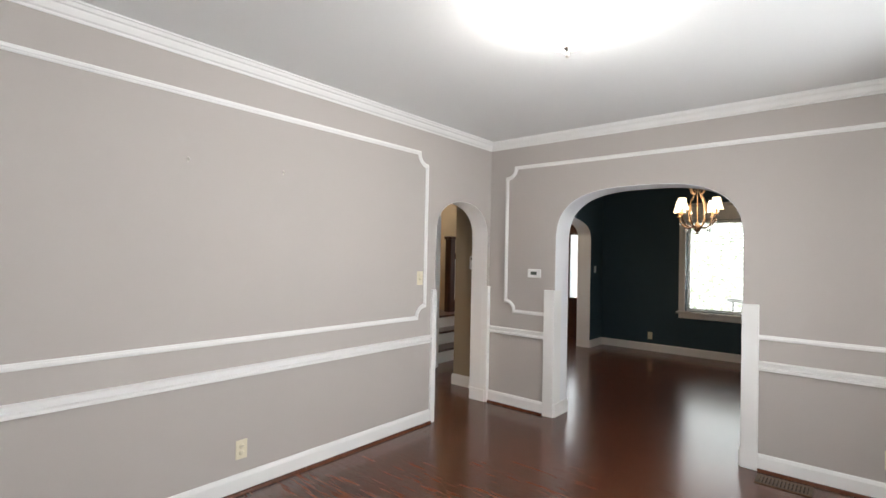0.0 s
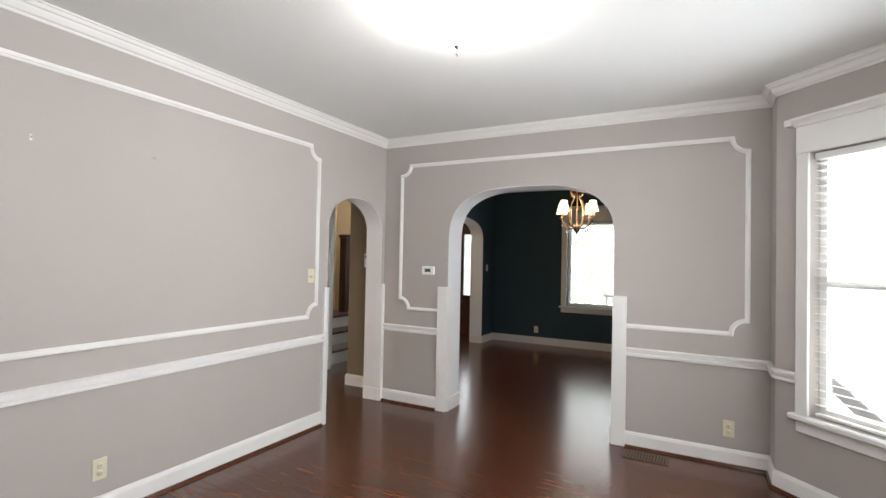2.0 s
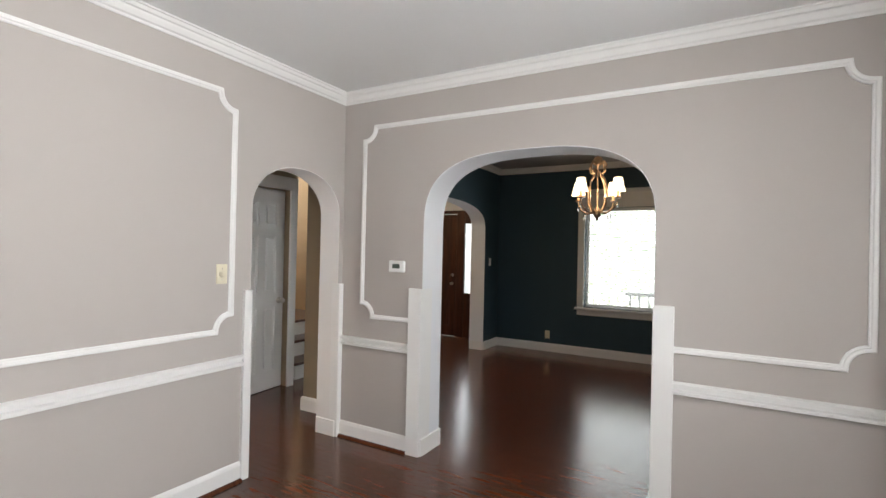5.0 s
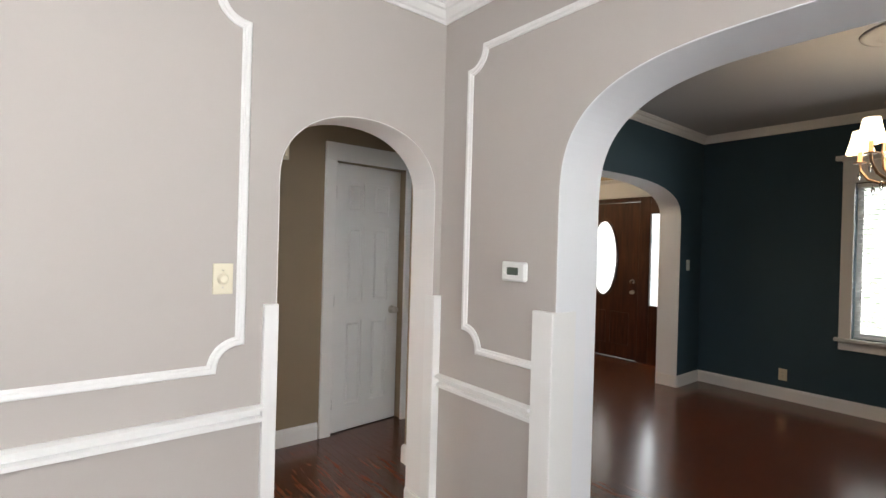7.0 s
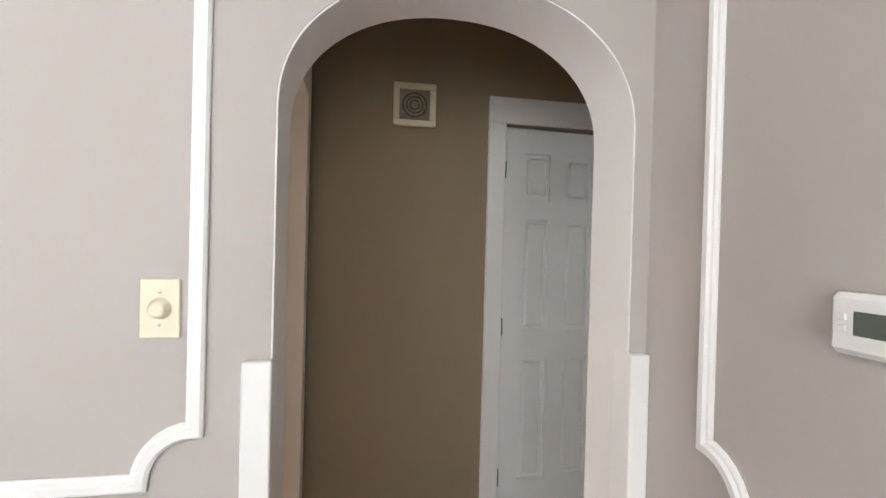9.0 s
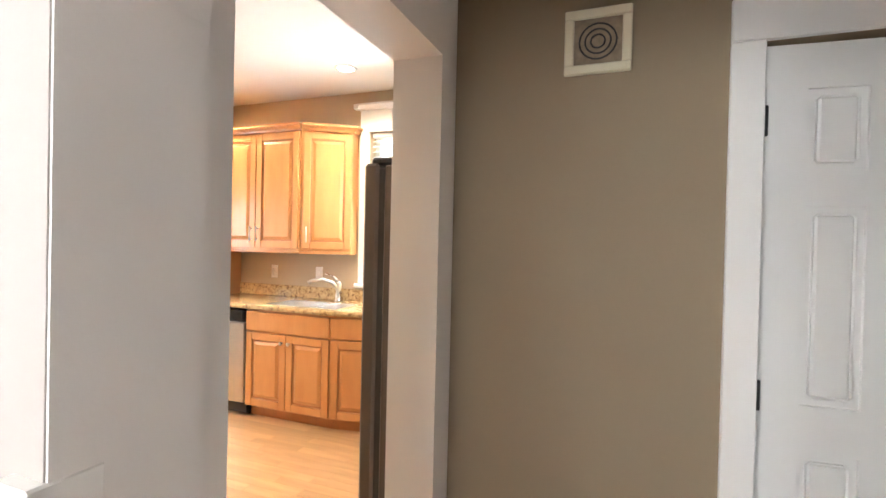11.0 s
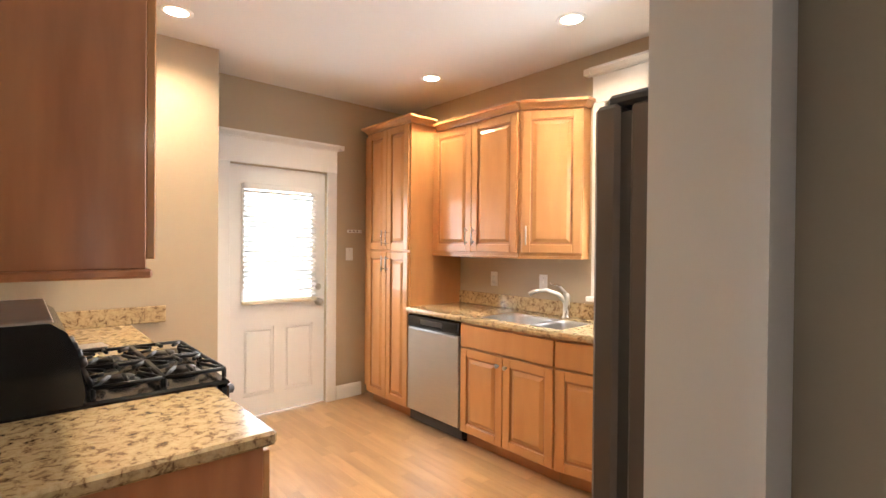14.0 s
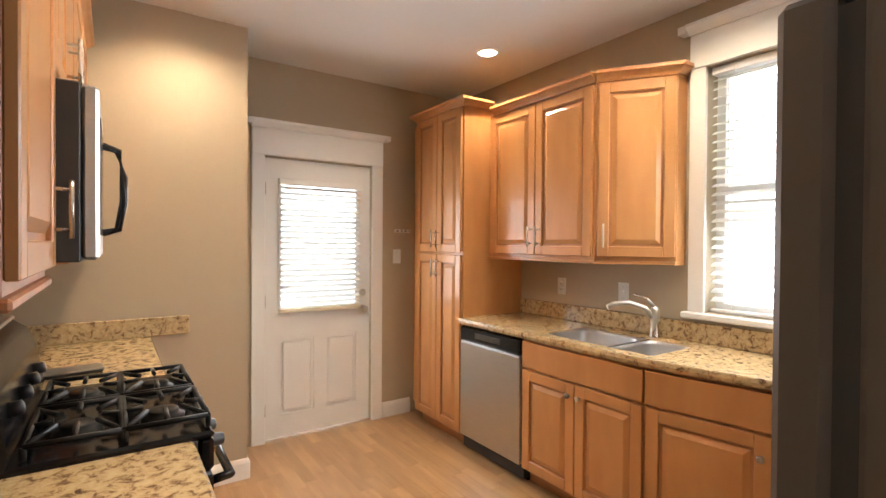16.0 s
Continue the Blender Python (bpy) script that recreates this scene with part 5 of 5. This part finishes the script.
pbox("rail", hk, WHITE, -0.075, 0, -0.014, 0.075, 0.012, 0.014, bev=0.003)
for i in range(4):
    bm = bmesh.new()
    lathe(bm, [(0.006, 0.01), (0.005, 0.025), (0.008, 0.03), (0.003, 0.034)], 10, Matrix.Translation((-0.055 + i * 0.037, 0, 0)) @ pose(0, 0, 0, -90, 0, 0))
    part("peg", bm, NICKEL, hk)
th = thing("thermostat", (0, 0, 0), "white wall thermostat with a small grey display", "thermostat")
th.matrix_world = on_north(-1.664, 1.325)
pbox("housing", th, PLASTIC, -0.068, 0, -0.042, 0.068, 0.028, 0.042, bev=0.008)
pbox("display", th, SCREEN, -0.032, 0.028, -0.014, 0.032, 0.0295, 0.018, bev=0.001)
for i in range(2):
    pbox("button", th, PLASTIC, 0.042, 0.027, -0.012 + i * 0.016, 0.054, 0.031, -0.002 + i * 0.016, bev=0.001)
kp = thing("alarm_keypad", (-2.585, 4.894, 1.405), "white alarm keypad with a small display", "keypad")
pbox("housing", kp, PLASTIC, -0.055, -0.025, -0.075, 0.055, 0, 0.075, bev=0.006)
pbox("display", kp, SCREEN, -0.038, -0.027, 0.030, 0.038, -0.0245, 0.060)
for i in range(4):
    for j in range(3):
        pbox("key", kp, mat("grey_key", (0.45, 0.45, 0.45), 0.5) if not (i or j) else bpy.data.materials["grey_key"], -0.034 + j * 0.025, -0.028, 0.012 - i * 0.022, -0.016 + j * 0.025, -0.0245, 0.026 - i * 0.022)
# chime cover high on the hall wall
vt = thing("wall_vent", (XH, 4.22, 2.098), "square cream wall vent with a round grille", "vent")
bm = bmesh.new()
for d in ((-0.105, -0.105, 0.105, -0.075), (-0.105, 0.075, 0.105, 0.105), (-0.105, -0.075, -0.075, 0.075), (0.075, -0.075, 0.105, 0.075)):
    box(bm, 0.001, d[0], d[1], 0.024, d[2], d[3], 0.004)
part("frame", bm, IVORY, vt)
pbox("backing", vt, mat("dusty_tan_mesh", (0.30, 0.23, 0.16), 0.8, var=0.2, scale=40), 0.001, -0.076, -0.076, 0.010, 0.076, 0.076)
for r in (0.022, 0.04, 0.058):
    bm = bmesh.new()
    c = [(0.013, r * math.cos(2 * math.pi * k / 24), r * math.sin(2 * math.pi * k / 24)) for k in range(25)]
    tube(bm, c, 0.003, 5)
    part("grille_ring", bm, DARKP, vt)
# floor register
fv = thing("floor_register", (0.31, 4.465, 0.0), "dark bronze slotted floor register", "vent")
bm = bmesh.new()
for d in ((-0.155, -0.08, 0.155, -0.06), (-0.155, 0.06, 0.155, 0.08), (-0.155, -0.06, -0.135, 0.06), (0.135, -0.06, 0.155, 0.06)):
    box(bm, d[0], d[1], 0.001, d[2], d[3], 0.008, 0.002)
part("frame", bm, BRONZE, fv)
pbox("well", fv, SUB, -0.136, -0.061, 0.0005, 0.136, 0.061, 0.002)
for i in range(13):
    pbox("slat", fv, BRONZE, -0.13 + i * 0.0205, -0.06, 0.002, -0.119 + i * 0.0205, 0.06, 0.007)
pbox("slat", fv, BRONZE, -0.135, -0.005, 0.003, 0.135, 0.005, 0.0075)
# picture nails
for y, z in ((1.657, 1.99), (2.251, 1.999)):
    nl = thing("picture_hook", (XA, y, z), "small metal picture hook on the taupe wall", "hook")
    bm = bmesh.new()
    tube(bm, [(0, 0, 0), (0.012, 0, 0.004), (0.016, 0, -0.012), (0.022, 0, -0.010)], 0.003, 6)
    part("hook", bm, NICKEL, nl)
    pbox("hook_plate", nl, NICKEL, 0.0005, -0.005, -0.02, 0.002, 0.005, 0.012)

# ceiling bowl lamp
LX, LY = -0.35, 2.56
cl = thing("ceiling_lamp", (LX, LY, H), "frosted glass bowl lamp close to the ceiling, lit", "ceiling light")
bm = bmesh.new()
lathe(bm, [(0.07, 0), (0.07, -0.015), (0.02, -0.025), (0.012, -0.03), (0.006, -0.20)], 20)
part("canopy", bm, NICKEL, cl)
bm = bmesh.new()
lathe(bm, [(0.19, -0.10), (0.165, -0.135), (0.12, -0.165), (0.06, -0.185), (0.01, -0.19)], 32, cap=False)
bo = part("bowl", bm, BOWL, cl, "glowing frosted glass bowl")
bo.visible_shadow = False
bm = bmesh.new()
lathe(bm, [(0.004, -0.19), (0.02, -0.195), (0.021, -0.203), (0.008, -0.212), (0.006, -0.222), (0.011, -0.230), (0.009, -0.240), (0.002, -0.246)], 16)
part("finial", bm, NICKEL, cl)

# chandelier
CX, CY = -0.76, 6.85
ch = thing("chandelier", (CX, CY, HD), "antique gold scrolled chandelier with ivory shades and crystals", "chandelier")
def cz(z):
    return z + 0.165 - HD
bm = bmesh.new()
lathe(bm, [(0.22, 0), (0.215, -0.012), (0.19, -0.018), (0.17, -0.012), (0.13, -0.02), (0.11, -0.03), (0.06, -0.028)], 36)
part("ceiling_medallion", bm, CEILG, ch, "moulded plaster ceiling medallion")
bm = bmesh.new()
lathe(bm, [(0.06, -0.028), (0.055, -0.05), (0.02, -0.06), (0.005, -0.07)], 20)
part("canopy", bm, GOLD, ch)
bm = bmesh.new()
tube(bm, [(0, 0, -0.06), (0, 0, cz(2.27))], 0.006, 8)
part("stem", bm, GOLD, ch)
bm = bmesh.new()
lathe(bm, [(0.012, cz(2.29)), (0.045, cz(2.275)), (0.04, cz(2.23)), (0.05, cz(2.21)), (0.015, cz(2.19)), (0.007, cz(2.15)), (0.007, cz(1.78)), (0.03, cz(1.74)), (0.04, cz(1.72)), (0.042, cz(1.69)), (0.03, cz(1.665)), (0.012, cz(1.655)), (0.018, cz(1.64)), (0.003, cz(1.625))], 16)
part("column", bm, GOLD, ch)
for k in range(4):
    t = math.pi * k / 2 + radians(63)
    cxk, syk = math.cos(t), math.sin(t)
    def at(r, z):
        return (r * cxk, r * syk, cz(z))
    bm = bmesh.new()
    tube(bm, [at(0.02, 2.22), at(0.075, 2.235), at(0.105, 2.19), at(0.09, 2.13), at(0.045, 2.10), at(0.03, 2.14), at(0.055, 2.16)], [0.008, 0.011, 0.012, 0.011, 0.009, 0.007, 0.004], 7)
    tube(bm, [at(0.045, 2.10), at(0.085, 2.05), at(0.115, 1.97), at(0.12, 1.88), at(0.11, 1.80), at(0.07, 1.73), at(0.02, 1.70)], 0.010, 7)
    tube(bm, [at(0.03, 1.71), at(0.12, 1.705), at(0.20, 1.74), at(0.245, 1.80), at(0.25, 1.845)], [0.009, 0.009, 0.008, 0.008, 0.008], 7)
    arm = part("arm", bm, GOLD, ch, "scrolled antique gold arm")
    bm = bmesh.new()
    T = Matrix.Translation((0.25 * cxk, 0.25 * syk, 0))
    lathe(bm, [(0.03, cz(1.845)), (0.034, cz(1.852)), (0.012, cz(1.858)), (0.012, cz(1.93))], 12, T)
    part("candle_cup", bm, GOLD, arm)
    bm = bmesh.new()
    n = 18
    rings = []
    for r, z in ((0.072, 1.905), (0.060, 1.95), (0.050, 1.99), (0.040, 2.045)):
        rings.append([bm.verts.new((0.25 * cxk + r * math.cos(2 * math.pi * j / n), 0.25 * syk + r * math.sin(2 * math.pi * j / n), cz(z + (0.008 if (j % 3 == 0 and z < 1.91) else 0)))) for j in range(n)])
    for a, c in zip(rings, rings[1:]):
        for j in range(n):
            f = bm.faces.new((a[j], a[(j + 1) % n], c[(j + 1) % n], c[j]))
            f.smooth = True
    sh = part("shade", bm, SHADE, arm, "glowing ivory bell shade")
    for r, z in ((0.25, 1.80), (0.17, 1.70), (0.11, 1.90)):
        bm = bmesh.new()
        lathe(bm, [(0.002, cz(z)), (0.007, cz(z - 0.014)), (0.010, cz(z - 0.035)), (0.006, cz(z - 0.05)), (0.001, cz(z - 0.062))], 8, Matrix.Translation((r * cxk, r * syk, 0)))
        part("crystal_drop", bm, CRYSTAL, arm, "clear crystal drop")

# ---- floor boards last ----
def boards(floor, name, x0, x1, y0, y1, w, z, material, along="x", near=None, lmin=0.5, lmax=1.5, seed=3, gap=0.0005):
    """Strip boards in staggered lengths; the nearest ones as objects of their own, the rest joined."""
    rng = random.Random(seed)
    rest = bmesh.new()
    cache = {}
    count = 0
    u0, u1, v0, v1 = (x0, x1, y0, y1) if along == "x" else (y0, y1, x0, x1)
    v = v0
    while v < v1 - 0.005:
        ww = min(w, v1 - v)
        u = u0 - rng.random() * lmax
        while u < u1:
            L = round(rng.uniform(lmin, lmax), 1)
            a, c = max(u, u0), min(u + L, u1)
            u += L
            if c - a < 0.01:
                continue
            lo, hi = (a + gap, v + gap / 2), (c - gap, v + ww - gap / 2)
            cx_, cy_ = ((lo[0] + hi[0]) / 2, (lo[1] + hi[1]) / 2) if along == "x" else ((lo[1] + hi[1]) / 2, (lo[0] + hi[0]) / 2)
            full = abs((c - a) - L) < 1e-6 and ww == w
            if near and count < 290 and full and near[0] < cx_ < near[1] and near[2] < cy_ < near[3]:
                if L not in cache:
                    b = bmesh.new()
                    hx, hy = (L / 2 - gap, w / 2 - gap / 2) if along == "x" else (w / 2 - gap / 2, L / 2 - gap)
                    vt_ = [[b.verts.new((sx * (hx - i_), sy * (hy - i_), q)) for sx, sy in ((-1, -1), (1, -1), (1, 1), (-1, 1))] for i_, q in ((0, -0.012), (0, -0.0005), (0.0005, 0))]
                    for ra, rb in zip(vt_, vt_[1:]):
                        for k in range(4):
                            b.faces.new((ra[k], ra[(k + 1) % 4], rb[(k + 1) % 4], rb[k]))
                    b.faces.new(vt_[2])
                    cache[L] = mesh_of(name, b, material)
                o = new(name, cache[L])
                o.parent, o.location = floor, (cx_, cy_, z)
                count += 1
            else:
                (p0, p1, q0, q1) = (lo[0], hi[0], lo[1], hi[1]) if along == "x" else (lo[1], hi[1], lo[0], hi[0])
                i_ = 0.0005
                vt_ = [[rest.verts.new(s) for s in ((p0 + e, q0 + e, h), (p1 - e, q0 + e, h), (p1 - e, q1 - e, h), (p0 + e, q1 - e, h))] for e, h in ((0, z - 0.012), (0, z - 0.0005), (i_, z))]
                for ra, rb in zip(vt_, vt_[1:]):
                    for k in range(4):
                        rest.faces.new((ra[k], ra[(k + 1) % 4], rb[(k + 1) % 4], rb[k]))
                rest.faces.new(vt_[2])
        v += w
    o = new(name + "_rest", mesh_of(name + "_rest", rest, material))
    o.parent = floor
    tagged(o, kind="stuff")


fl = bpy.data.objects["floor"]
boards(fl, "floor_board", XA2 - 0.0, 2.0, -2.5, 4.75, 0.057, 0.0, FLOORB, "x", near=(-2.2, 0.6, 2.5, 4.6))
boards(fl, "hall_board", -4.76, XA2, YK1 - 0.08, 5.53, 0.057, 0.0, FLOORB, "x", seed=4)
boards(fl, "dining_board", XA2, 2.0, 4.75, YN, 0.057, 0.0, FLOORB, "x", seed=5)
boards(fl, "arch_board", XN - 0.22, XA2, 5.53, YN, 0.057, 0.0, FLOORB, "x", seed=8)
boards(fl, "foyer_board", -6.6, XN - 0.22, 5.53, 9.0, 0.057, 0.0, FLOORB, "x", seed=6)
boards(bpy.data.objects["floor_kitchen"], "floor_plank", XS, XE, YD, YK1 - 0.08, 0.078, 0.0, VINYL, "y", near=(-4.9, -3.0, 0.3, 3.4), lmin=0.3, lmax=0.9, seed=7, gap=0.0006)
